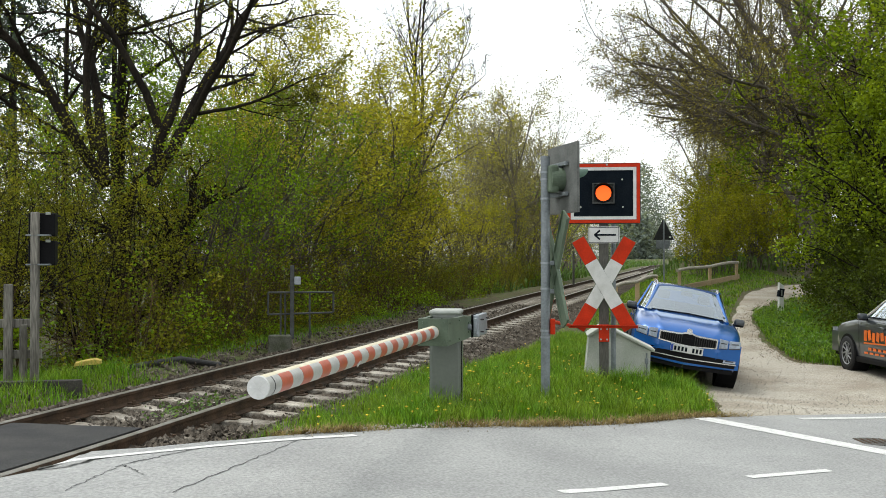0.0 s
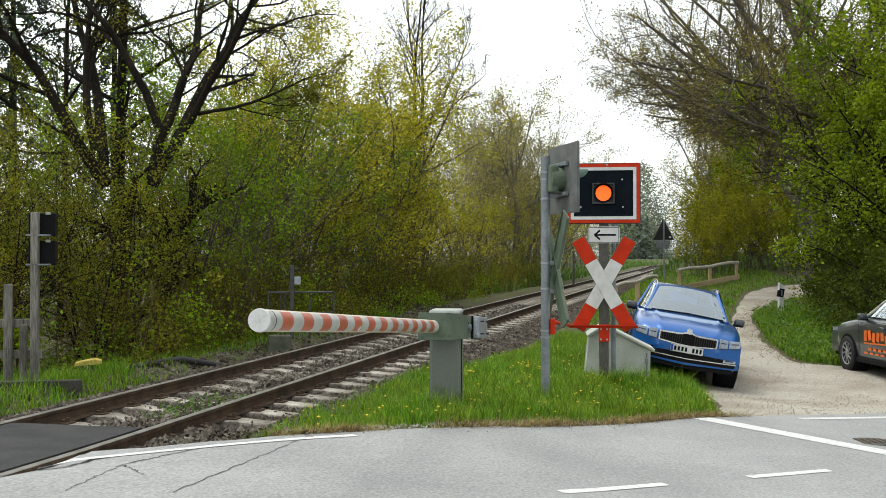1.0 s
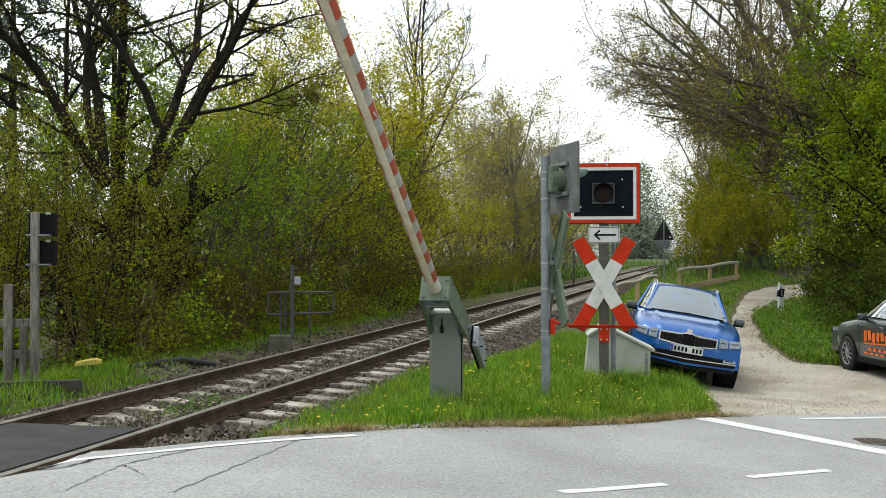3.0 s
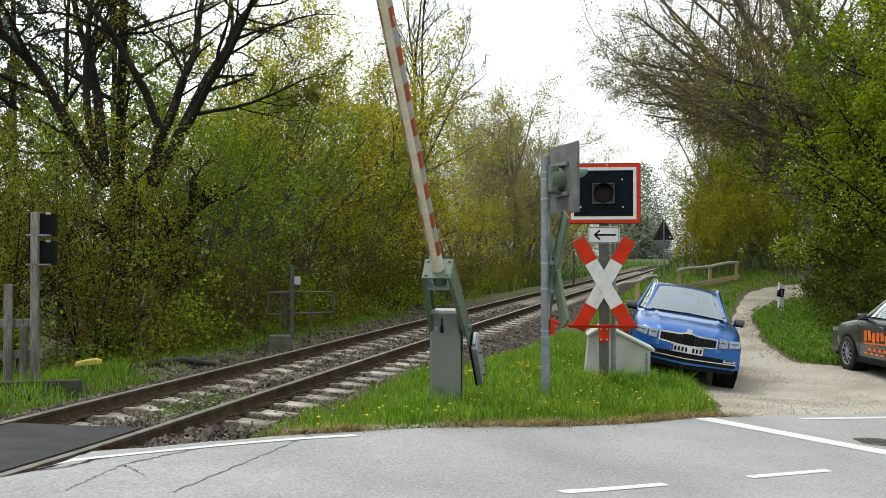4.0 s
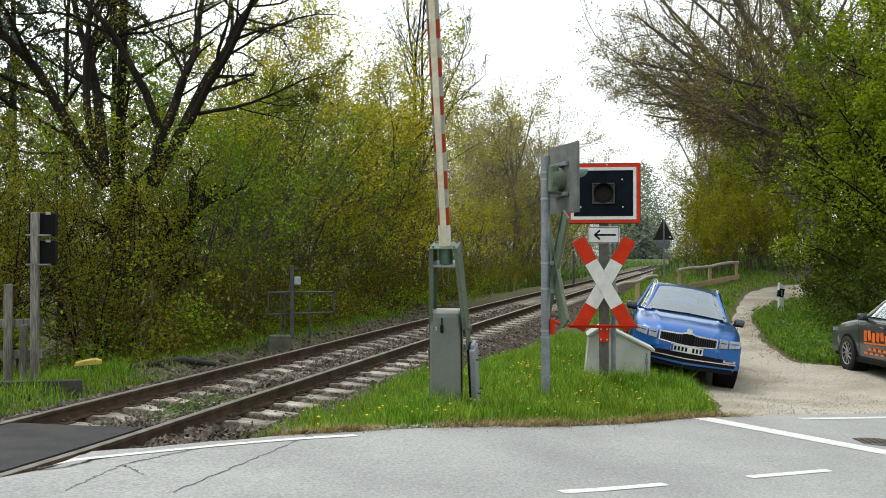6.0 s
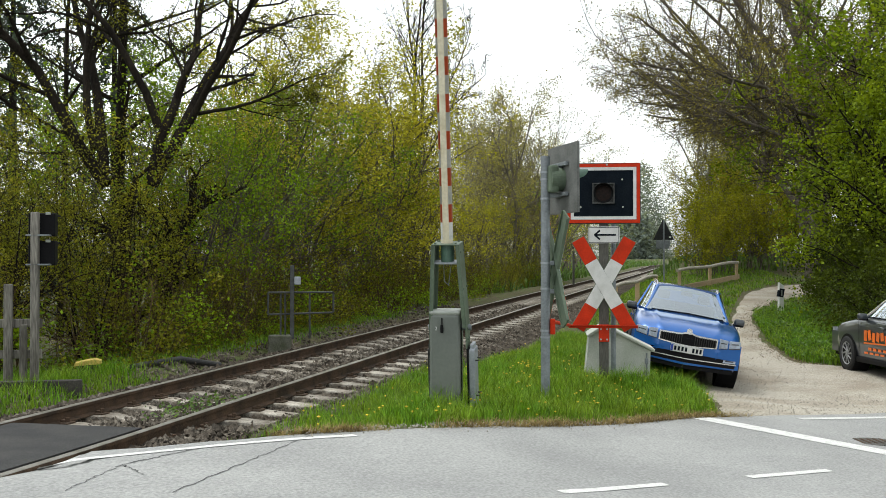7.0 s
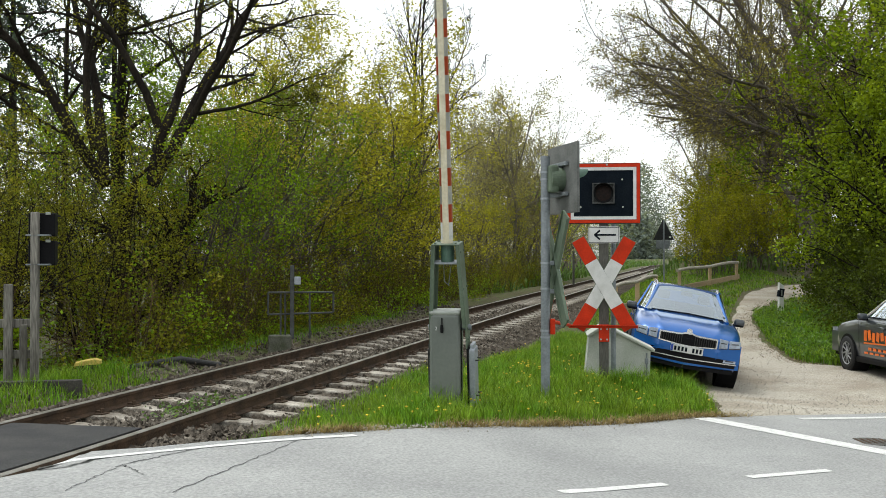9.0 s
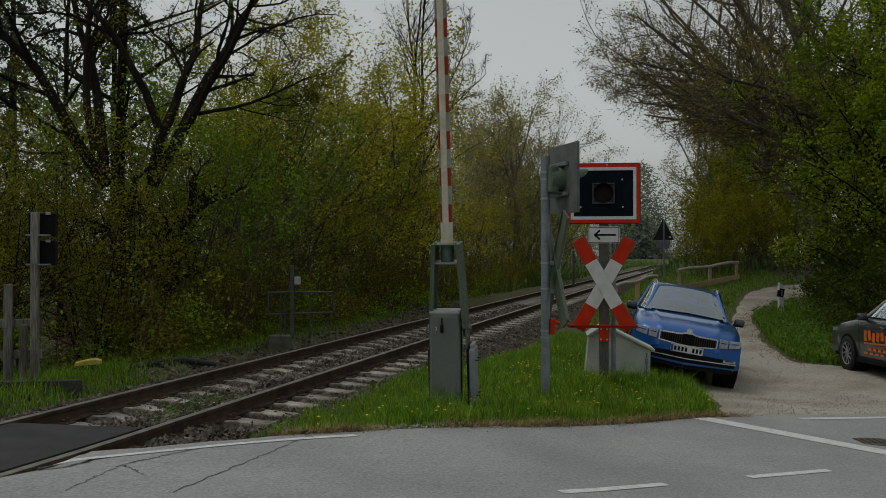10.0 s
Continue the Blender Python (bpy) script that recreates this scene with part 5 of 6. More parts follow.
def pane(name, corners, material, parent, label=""):
    """A slightly bulged pane between four corners, with thickness."""
    a, b, c, d = [Vector(p) for p in corners]
    n = (b - a).cross(d - a).normalized()
    bm = bmesh.new()
    rows = []
    k = 8
    for j in range(k + 1):
        v = j / k
        row = []
        for i in range(k + 1):
            u = i / k
            p = a.lerp(b, u).lerp(d.lerp(c, u), v)
            row.append(p + n * 0.045 * (1 - (2 * u - 1) ** 2) * 0.8)
        rows.append(row)
    loft(bm, rows)
    bmesh.ops.reverse_faces(bm, faces=bm.faces)
    ob = part(name, bm, material, parent, label, smooth=True)
    ob.visible_shadow = False
    return ob


def wheel_mesh_parts(parent, x, y, sgn):
    w = new("wheel")
    w.parent = parent
    w.matrix_local = pose(x, y, 0.33)
    bm = bmesh.new()
    prof = [(0.215, -0.095), (0.30, -0.105), (0.322, -0.085), (0.33, -0.05), (0.33, 0.05), (0.322, 0.085), (0.30, 0.105), (0.215, 0.095)]
    rows = []
    for i in range(41):
        a = 6.28319 * i / 40
        rows.append([(h, math.cos(a) * r, math.sin(a) * r) for r, h in prof])
    loft(bm, rows)
    bmesh.ops.recalc_face_normals(bm, faces=bm.faces)
    part("tyre", bm, M_TYRE, w, smooth=True)
    bm = bmesh.new()
    rod(bm, (sgn * -0.02, 0, 0), (sgn * 0.03, 0, 0), 0.21, n=32)
    part("brake_disc", bm, M_INNER, w)
    bm = bmesh.new()
    for i in range(10):
        a = 6.28319 * i / 10
        box(bm, (sgn * 0.075, math.cos(a) * 0.125, math.sin(a) * 0.125), (0.03, 0.18, 0.03), Matrix.Rotation(a + 0.18, 3, "X"), bevel=0.006, seg=1)
    rows = []
    for i in range(41):
        a = 6.28319 * i / 40
        rows.append([(sgn * h, math.cos(a) * r, math.sin(a) * r) for r, h in ((0.205, 0.02), (0.205, 0.09), (0.222, 0.10), (0.222, 0.06))])
    loft(bm, rows)
    rod(bm, (sgn * 0.05, 0, 0), (sgn * 0.1, 0, 0), 0.045, n=16)
    bmesh.ops.recalc_face_normals(bm, faces=bm.faces)
    part("rim", bm, M_RIM, w, "silver multi-spoke alloy rim")


def car(label, m, paint_m, decal=False):
    c = thing("car", label, "car", m, "parked cars")
    body = quick("body", paint_m, c, "", car_shell, smooth=True)
    body.data.set_sharp_from_angle(angle=0.75)
    # cabin: roof skin, pillars, panes and a dark lining
    bm = bmesh.new()
    rows = []
    for y, w, z in ROOF:
        rows.append([(w * math.cos(math.pi * i / 12), y, z + 0.035 * math.sin(math.pi * i / 12) - (0.02 if i in (0, 12) else 0)) for i in range(13)])
    loft(bm, rows)
    bmesh.ops.recalc_face_normals(bm, faces=bm.faces)
    part("roof", bm, paint_m, c, smooth=True)
    for s in (-1, 1):
        for i, j in ((0, 0), (2, 2), (3, 3), (4, 5)):
            a, b = BELT[i], ROOF[j]
            quick("pillar", paint_m if not decal else M_CHROME, c, "", rod, (s * a[1], a[0], a[2] - 0.02), (s * b[1], b[0], b[2]), 0.034, n=8)
        bm = bmesh.new()
        for a, b in zip(ROOF[1:-1], ROOF[2:]):
            rod(bm, (s * (a[1] - 0.03), a[0], a[2] + 0.055), (s * (b[1] - 0.03), b[0], b[2] + 0.055), 0.013, n=8)
        for a in (ROOF[1], ROOF[2], ROOF[3], ROOF[5]):
            rod(bm, (s * (a[1] - 0.03), a[0], a[2] + 0.0), (s * (a[1] - 0.03), a[0], a[2] + 0.06), 0.014, n=8)
        part("roof_rail", bm, M_CHROME, c, "silver roof rail")
        for (i0, i1), (j0, j1) in (((0, 2), (1, 2)), ((2, 3), (2, 3)), ((3, 4), (3, 4))):
            a, b, e, f = BELT[i0], BELT[i1], ROOF[j1], ROOF[j0]
            q = [(s * a[1], a[0] + (0.12 if i0 == 0 else 0), a[2]), (s * b[1], b[0], b[2]), (s * e[1], e[0], e[2]), (s * f[1], f[0], f[2])]
            if s < 0:
                q = [q[1], q[0], q[3], q[2]]
            pane("side_window", q, M_PANE, c)
        bm = bmesh.new()
        box(bm, (s * 0.945, 1.66, 1.0), (0.18, 0.11, 0.125), bevel=0.04, seg=3)
        mi = part("mirror", bm, M_DARKCAR, c, "dark wing mirror", smooth=True)
        quick("mirror_arm", M_PLASTIC, mi, "", box, (s * 0.885, 1.66, 0.955), (0.09, 0.07, 0.05), bevel=0.015)
        quick("mirror_base", M_PLASTIC, mi, "", box, (s * 0.945, 1.655, 0.955), (0.15, 0.1, 0.04), bevel=0.012)
    pane("windscreen", [(-0.715, 1.27, 0.985), (0.715, 1.27, 0.985), (0.545, 2.09, 1.40), (-0.545, 2.09, 1.40)], M_PANE, c, "windscreen reflecting the pale sky")
    pane("rear_window", [(0.62, 4.5, 1.0), (-0.62, 4.5, 1.0), (-0.5, 4.1, 1.35), (0.5, 4.1, 1.35)], M_PANE, c)

    def inside(bm):
        box(bm, (0, 2.9, 0.93), (1.5, 3.1, 0.03))
        box(bm, (0, 1.6, 0.98), (1.38, 0.5, 0.1), bevel=0.04)
        for s in (-1, 1):
            box(bm, (s * 0.37, 2.75, 1.02), (0.46, 0.14, 0.3), bevel=0.05)
            box(bm, (s * 0.37, 2.8, 1.27), (0.22, 0.1, 0.15), bevel=0.04)
        box(bm, (0, 3.6, 1.02), (1.3, 0.15, 0.3), bevel=0.05)
        box(bm, (0, 2.12, 1.33), (0.2, 0.03, 0.06), bevel=0.01)
    quick("cabin_lining", M_INNER, c, "dark interior with seats", inside)
    for s in (-1, 1):
        for y in (0.93, 3.62):
            bm = bmesh.new()
            rod(bm, (s * 0.60, y, 0.33), (s * 0.918, y, 0.335), 0.372, n=40)
            part("wheel_arch", bm, M_PLASTIC, c)
            wheel_mesh_parts(c, s * 0.835, y, s)

    # face: grille, lamps, bumper openings, plate
    def front_y(x):
        """How far the nose stands back at a distance x from its middle."""
        return -0.055 + 0.20 * abs(x) ** 2.2

    def patch(name, material, label, outline, proud, depth=0.05, parent=None):
        """An inset or raised piece that follows the curved nose; outline in (x, z)."""
        bm = bmesh.new()
        vs0 = [bm.verts.new((x, front_y(x) - proud, z)) for x, z in outline]
        vs1 = [bm.verts.new((x, front_y(x) + depth, z)) for x, z in outline]
        k = len(outline)
        bm.faces.new(vs0)
        bm.faces.new(list(reversed(vs1)))
        for i in range(k):
            bm.faces.new((vs0[i], vs1[i], vs1[(i + 1) % k], vs0[(i + 1) % k]))
        bmesh.ops.triangulate(bm, faces=[f for f in bm.faces if len(f.verts) > 4])
        bmesh.ops.recalc_face_normals(bm, faces=bm.faces)
        return part(name, bm, material, parent or c, label)

    def band(xs, z_lo, z_hi):
        return [(x, z_lo(x)) for x in xs] + [(x, z_hi(x)) for x in reversed(xs)]

    xs = [(-0.78 + 1.56 * i / 16) for i in range(17)]
    # nose skin of the bumper, following the curve
    patch("bumper", paint_m, "", band([-0.86 + 1.72 * i / 24 for i in range(25)], lambda x: 0.25 + 0.05 * abs(x), lambda x: 0.70 - 0.05 * abs(x) ** 3), 0.0, 0.30)
    gx_ = [(-0.47 + 0.94 * i / 16) for i in range(17)]
    top = lambda x: 0.735 - 0.03 * x * x + (0.0 if abs(x) > 0.13 else 0.028 * (1 - (abs(x) / 0.13) ** 2) - 0.0)
    patch("grille_surround", M_CHROME, "chrome grille surround", band(gx_, lambda x: 0.535 + 0.10 * abs(x) ** 1.5 * 1.1, lambda x: top(x) - 0.01), 0.012)
    gr = patch("grille", M_PLASTIC, "black grille with upright bars", band([x * 0.955 for x in gx_], lambda x: 0.553 + 0.10 * abs(x) ** 1.5 * 1.1, lambda x: top(x) - 0.035), 0.018)

    for i in range(-12, 13):
        x = i * 0.036
        if abs(i) > 2:
            quick("grille_bar", M_PIPE, gr, "", box, (x, front_y(x) - 0.02, 0.64), (0.009, 0.02, 0.13))
    quick("sensor_panel", M_PLASTIC, gr, "", box, (0, front_y(0) - 0.022, 0.61), (0.15, 0.012, 0.10), bevel=0.004)
    quick("badge", M_CHROME, c, "round plain silver badge", rod, (0, front_y(0) - 0.022, 0.765), (0, front_y(0) + 0.03, 0.765), 0.045, n=24)
    for s in (-1, 1):
        def lamp(x0, x1, zb0, zb1, zt0, zt1, nm):
            k = 6
            xl = [s * (x0 + (x1 - x0) * i / k) for i in range(k + 1)]
            fb = lambda x: zb0 + (zb1 - zb0) * (abs(x) - x0) / (x1 - x0)
            ft = lambda x: zt0 + (zt1 - zt0) * (abs(x) - x0) / (x1 - x0)
            hd = patch(nm, M_REFLECTOR, "angular clear headlamp", band(xl, fb, ft), 0.006, 0.06)
            patch("lamp_glass", M_LAMPGLASS, "", band(xl, fb, ft), 0.02, -0.012, hd)
            zc = (zb0 + zt0) / 2
            patch("lamp_trim", M_PIPE, "", band(xl, lambda x: fb(x) - 0.008, lambda x: fb(x) + 0.004), 0.012, 0.05, hd)
            patch("light_strip", M_PLASTIC, "", band(xl[1:-1], lambda x: (fb(x) + ft(x)) / 2 + 0.004, lambda x: (fb(x) + ft(x)) / 2 + 0.02), 0.009, 0.02, hd)
        lamp(0.50, 0.635, 0.585, 0.60, 0.735, 0.725, "headlamp")
        lamp(0.66, 0.84, 0.60, 0.63, 0.725, 0.735, "headlamp")
        lamp(0.60, 0.80, 0.375, 0.385, 0.42, 0.43, "fog_lamp")
    patch("lower_intake", M_PLASTIC, "black lower air intake", band([-0.80 + 1.6 * i / 20 for i in range(21)], lambda x: 0.285 + 0.03 * abs(x), lambda x: 0.44 - 0.02 * abs(x)), 0.004)
    patch("chrome_strip", M_CHROME, "thin chrome strip", band([-0.82 + 1.64 * i / 20 for i in range(21)], lambda x: 0.338 + 0.03 * abs(x), lambda x: 0.352 + 0.03 * abs(x)), 0.016)
    patch("skirt", M_PLASTIC, "", band([-0.78 + 1.56 * i / 20 for i in range(21)], lambda x: 0.19 + 0.03 * abs(x), lambda x: 0.25 + 0.03 * abs(x)), -0.02, 0.3)
    plate = quick("number_plate", M_PLATE, c, "white plate with plain dark bars", box, (0, front_y(0) - 0.02, 0.485), (0.52, 0.012, 0.11), bevel=0.004)
    quick("plate_band", M_PLATEBLUE, plate, "", box, (-0.238, front_y(0) - 0.0275, 0.485), (0.036, 0.003, 0.1))

    for i in range(8):
        if i != 4:
            quick("plate_bar", M_BLACK, plate, "", box, (-0.185 + i * 0.058, front_y(0) - 0.0275, 0.485), (0.034, 0.003, 0.066))
    quick("wiper", M_PLASTIC, c, "", rod, (-0.6, 1.26, 1.0), (0.05, 1.24, 1.02), 0.01, n=6)
    quick("wiper", M_PLASTIC, c, "", rod, (-0.02, 1.25, 1.02), (0.62, 1.28, 1.0), 0.01, n=6)
    for s in (-1, 1):
        for y in (1.42, 2.58, 3.55):
            quick("door_gap", M_INNER, c, "", box, (s * 0.904, y, 0.62), (0.006, 0.008, 0.62))
        quick("handle", paint_m, c, "", box, (s * 0.912, 2.4, 0.83), (0.03, 0.19, 0.035), bevel=0.01)
        quick("sill", M_PLASTIC, c, "black sill", box, (s * 0.885, 2.28, 0.22), (0.05, 1.95, 0.10), bevel=0.02)
    # the body rides a little higher on its wheels
    for o in c.children:
        if not o.name.startswith("wheel"):
            o.matrix_basis = Matrix.Translation((0, 0, 0.02)) @ Matrix.Diagonal((1, 1, 1.05, 1)) @ o.matrix_basis
    if decal:
        # plain orange shapes stand for the lettered advert on the door
        bm = bmesh.new()
        for i in range(9):
            h = 0.20 - 0.012 * i
            box(bm, (0.9135, 1.72 + i * 0.17, 0.72 + 0.02 * math.sin(i * 2.1)), (0.004, 0.12, h), Matrix.Rotation(0.25 * math.sin(i * 1.7), 3, "X"))
        box(bm, (0.9135, 2.4, 0.60), (0.004, 1.5, 0.028), Matrix.Rotation(0.03, 3, "X"))
        for i in range(7):
            box(bm, (0.9135, 1.9 + i * 0.2, 0.48), (0.004, 0.13, 0.05))
            box(bm, (0.9135, 1.75 + i * 0.22, 0.40), (0.004, 0.15, 0.035))
        part("advert_shapes", bm, M_ORANGE, c, "orange printed shapes on the door")
    return c


car("bright blue estate car parked tilted on the verge", pose(3.86, 17.5, -0.45, -1.2, 9.8, -9.1), M_BLUE)
car("dark grey car with orange advert parked by the hedge", pose(8.74, 21.97, lie(8.1, 21.0) + 0.01, 0, 0, -177), M_DARKCAR, True)


# ------------------------------------------------------------------ things beside the track
def px_at(x, d):
    return (x - 784) * d / 1906


def pz(y, d):
    return 1.5 - (y - 463) * d / 1906


D = 14.0
board_post = thing("signal_post", "grey timber post with two black signal boxes seen from behind", "signal post", pose(px_at(62, D), D, 0, 0, 0, 6))
quick("post", M_TIMBER, board_post, "", box, (0, 0, (pz(376, D) + pz(690, D)) / 2 - 0.1), (0.10, 0.09, pz(376, D) - pz(690, D) + 0.2), bevel=0.01)
for y0, y1 in ((377, 418), (426, 470)):
    b = quick("signal_box", M_PLASTIC, board_post, "black signal lamp box", box, (0.065, 0.14, (pz(y0, D) + pz(y1, D)) / 2), (0.34, 0.16, pz(y0, D) - pz(y1, D)), bevel=0.015)
    quick("hood", M_PLASTIC, b, "", box, (0.065, 0.28, pz(y0, D) - 0.03), (0.34, 0.2, 0.02))
    quick("clamp", M_GALV, b, "pale steel clamp", box, (0.04, 0.02, pz(y1, D) + 0.01), (0.30, 0.13, 0.02), bevel=0.004)
    quick("clamp", M_LID, b, "", box, (0.15, 0.05, pz(y0, D) - 0.005), (0.06, 0.02, 0.035), bevel=0.004)

D = 14.3
fence = thing("timber_fence", "weathered grey timber post and rail fence", "fence", pose(px_at(18, D), D, 0, 0, 0, 12))
for x, t, b, w in ((-0.02, 503, 674, 0.11), (0.17, 575, 668, 0.09), (-0.9, 510, 680, 0.11)):
    quick("post", M_TIMBER, fence, "", box, (x, 0, (pz(t, D) + pz(b, D)) / 2 - 0.1), (w, 0.09, pz(t, D) - pz(b, D) + 0.2), bevel=0.012)
for z in (573, 628):
    quick("rail", M_TIMBER, fence, "", box, (-0.35, 0.0 + 0.062, pz(z, D)), (1.5, 0.035, 0.115), bevel=0.01)
quick("fence_board", M_DARKTIMBER, fence, "", box, (-0.5, -0.75, pz(692, D) + 0.10), (3.0, 0.12, 0.22), bevel=0.015)

D = 15.6
cover = thing("cable_box", "low cable box with a yellow cover in the grass", "cable box", pose(px_at(158, D), D, ground_z(px_at(158, D), D), 0, -4, 15))
quick("base", M_DARKTIMBER, cover, "dark box body", box, (0, 0, 0.07), (0.27, 0.22, 0.24), bevel=0.01)
bm = bmesh.new()
slab(bm, [(-0.19, 0.185), (0.19, 0.185), (0.19, 0.225), (0.12, 0.255), (0.0, 0.25), (-0.17, 0.225)], 0.3, Matrix.Translation((0, -0.15, 0)))
part("cover", bm, M_YELLOW, cover, "weathered yellow cover")

# black drain pipe lying on the ballast shoulder
bm = bmesh.new()
pp = [Vector((px_at(235, 16.0), 16.0, 0)), Vector((px_at(262, 16.5), 16.5, 0)), Vector((px_at(320, 17.0), 17.0, 0)), Vector((px_at(388, 17.6), 17.6, 0))]
for p in pp:
    p.z = max(ground_z(p.x, p.y), track_z(p.y) - 0.42) + 0.05
for a, b in zip(pp, pp[1:]):
    rod(bm, a, b, 0.055, n=14)
    bmesh.ops.create_uvsphere(bm, u_segments=12, v_segments=8, radius=0.055, matrix=Matrix.Translation(b))
pipe = new("drain_pipe", mesh_of("drain_pipe", bm, M_PIPE))
tagged(pipe, "black plastic drain pipe on the ballast shoulder", "pipe")

D = 20.0
cage = thing("signal_guard", "grey steel guard frame round a small trackside device", "guard frame", pose(px_at(517, D), D, 0, 0, 0, 8))
quick("post", M_DULL, cage, "square steel post", box, (0, 0, (pz(470, D) + pz(600, D)) / 2), (0.075, 0.075, pz(470, D) - pz(600, D)), bevel=0.006)
quick("device", M_ALU, cage, "small grey sensor box", box, (0.10, -0.05, pz(497, D)), (0.12, 0.12, 0.15), bevel=0.015)
bm = bmesh.new()
for a, b in (((475, 518), (590, 518)), ((475, 557), (590, 554)), ((475, 518), (475, 557)), ((590, 518), (590, 553)), ((548, 518), (548, 600)), ((497, 520), (497, 600)), ((505, 520), (505, 600))):
    rod(bm, (px_at(a[0], D) - px_at(517, D), 0.06, pz(a[1], D)), (px_at(b[0], D) - px_at(517, D), 0.06, pz(b[1], D)), 0.018, n=8)
part("rails", bm, M_DULL, cage, "thin steel tube frame")
quick("foundation", M_MOSSY, cage, "mossy concrete block", box, (-0.22, -0.05, pz(612, D)), (0.42, 0.4, 0.40), bevel=0.02)


# ------------------------------------------------------------------ lane side
D = 31.0
dl = thing("delineator", "white roadside delineator post with black band", "delineator", pose(px_at(1383, D), D, pz(563, D), 0, 0, 10))
bm = bmesh.new()
slab(bm, [(-0.075, -0.1), (0.075, -0.1), (0.07, 0.93), (-0.06, 1.02)], 0.11)
part("post", bm, M_WHITE, dl)
quick("black_band", M_BLACK, dl, "slanted black band", box, (0.0, 0.055, 0.72), (0.155, 0.118, 0.24), Matrix.Rotation(0.2, 3, "Y"))
quick("reflector", M_GALV, dl, "", box, (0.0, -0.008, 0.72), (0.045, 0.01, 0.17), bevel=0.003)
quick("split", M_BLACK, dl, "", box, (0, 0.055, 0.20), (0.152, 0.114, 0.012))

D = 46.0
sg = thing("warning_sign", "triangular road sign seen from behind on a grey pole", "road sign", pose(px_at(1175, D), D, 0, 0, 0, 6))
quick("pole", M_GALV, sg, "", rod, (0, 0, pz(520, D)), (0, 0, pz(390, D)), 0.035)
bm = bmesh.new()
slab(bm, [(-0.46, pz(425, D)), (0.46, pz(425, D)), (0.03, pz(389, D)), (-0.03, pz(389, D))], 0.02, Matrix.Translation((0, 0.04, 0)))
part("triangle_plate", bm, M_SIGNDARK, sg, "dark grey sign back")
quick("lower_plate", M_GALV, sg, "", box, (-0.02, 0.05, pz(433, D)), (0.62, 0.015, 0.36), bevel=0.01)
quick("clips", M_WHITE, sg, "", box, (0.28, 0.03, pz(420, D)), (0.09, 0.03, 0.06))
quick("clips", M_WHITE, sg, "", box, (0.28, 0.03, pz(438, D)), (0.09, 0.03, 0.09))


def rail_fence(x0, y0, d0, x1, y1, d1, low0, low1, n, label, rail_m, board_m, thick):
    """Two-rail fence between two points; heights follow the slope."""
    a, b = Vector((px_at(x0, d0), d0, pz(y0, d0))), Vector((px_at(x1, d1), d1, pz(y1, d1)))
    f = thing("wooden_fence", label, "fence", None, "lane fences")
    bm = bmesh.new()
    for i in range(6):
        p, q = a.lerp(b, i / 6), a.lerp(b, (i + 1) / 6)
        w0, w1 = 0.03 * math.sin(i * 1.7), 0.03 * math.sin((i + 1) * 1.7)
        rod(bm, p + Vector((0, 0, w0)), q + Vector((0, 0, w1)), thick, n=10)
    part("top_rail", bm, rail_m, f, "round pale top rail")
    la, lb = Vector((a.x, a.y, pz(low0, d0))), Vector((b.x, b.y, pz(low1, d1)))
    dv = lb - la
    bm = bmesh.new()
    rot = dv.to_track_quat("X", "Z").to_matrix()
    box(bm, (la + lb) / 2 + Vector((0, -0.06, 0)), (dv.length + 0.2, 0.04, 0.2), rot, bevel=0.008)
    part("board", bm, board_m, f, "pale sawn board")
    for i in range(n):
        t = (i + 0.06) / (n - 0.88)
        p = a.lerp(b, t)
        lo = la.lerp(lb, t).z - 0.45
        quick("post", board_m, f, "", box, (p.x, p.y, (p.z + lo) / 2), (0.11, 0.11, p.z - lo), bevel=0.01)


rail_fence(1199, 479, 40, 1306, 464, 46, 511, 490, 3, "new wooden fence with round top rail beside the lane", M_PALEWOOD, M_FRESHWOOD, 0.06)
rail_fence(1086, 508, 27, 1162, 488, 33, 548, 530, 3, "older wooden fence with silvery top rail above the track", M_PALEWOOD, M_FRESHWOOD, 0.05)
bm = bmesh.new()
rod(bm, (px_at(1015, 48), 48, pz(505, 48)), (px_at(1015, 48), 48, pz(445, 48)), 0.05, n=10)
part("pole", bm, M_POST, thing("track_marker", "slim dark trackside marker pole", "marker post"))


# ------------------------------------------------------------------ grass
def blades(name, spots, seed, lo, hi, width, material, lean=0.35):
    g = np.random.default_rng(seed)
    s = np.asarray(spots)
    n = len(s)
    a = g.uniform(0, 6.283, n)
    h = g.uniform(lo, hi, n) * s[:, 3]
    d = np.stack([np.cos(a), np.sin(a), np.zeros(n)], 1)
    side = np.stack([-np.sin(a), np.cos(a), np.zeros(n)], 1) * (width * g.uniform(0.6, 1.3, n))[:, None]
    up = np.array((0, 0, 1.0))
    l1 = (lean * g.uniform(0.1, 0.6, n) * h)[:, None] * d
    l2 = (lean * g.uniform(0.6, 2.2, n) * h)[:, None] * d
    b = s[:, :3]
    v = np.stack([b - side, b + side, b + l1 + up * (h * 0.55)[:, None] + side * 0.7, b + l1 + up * (h * 0.55)[:, None] - side * 0.7, b + l2 + up * h[:, None]], 1)
    i = np.arange(n) * 5
    f = np.stack([i, i + 1, i + 2, i + 3], 1).tolist() + np.stack([i + 3, i + 2, i + 4], 1).tolist()
    return raw(name, v.reshape(-1, 3).tolist(), f, material)


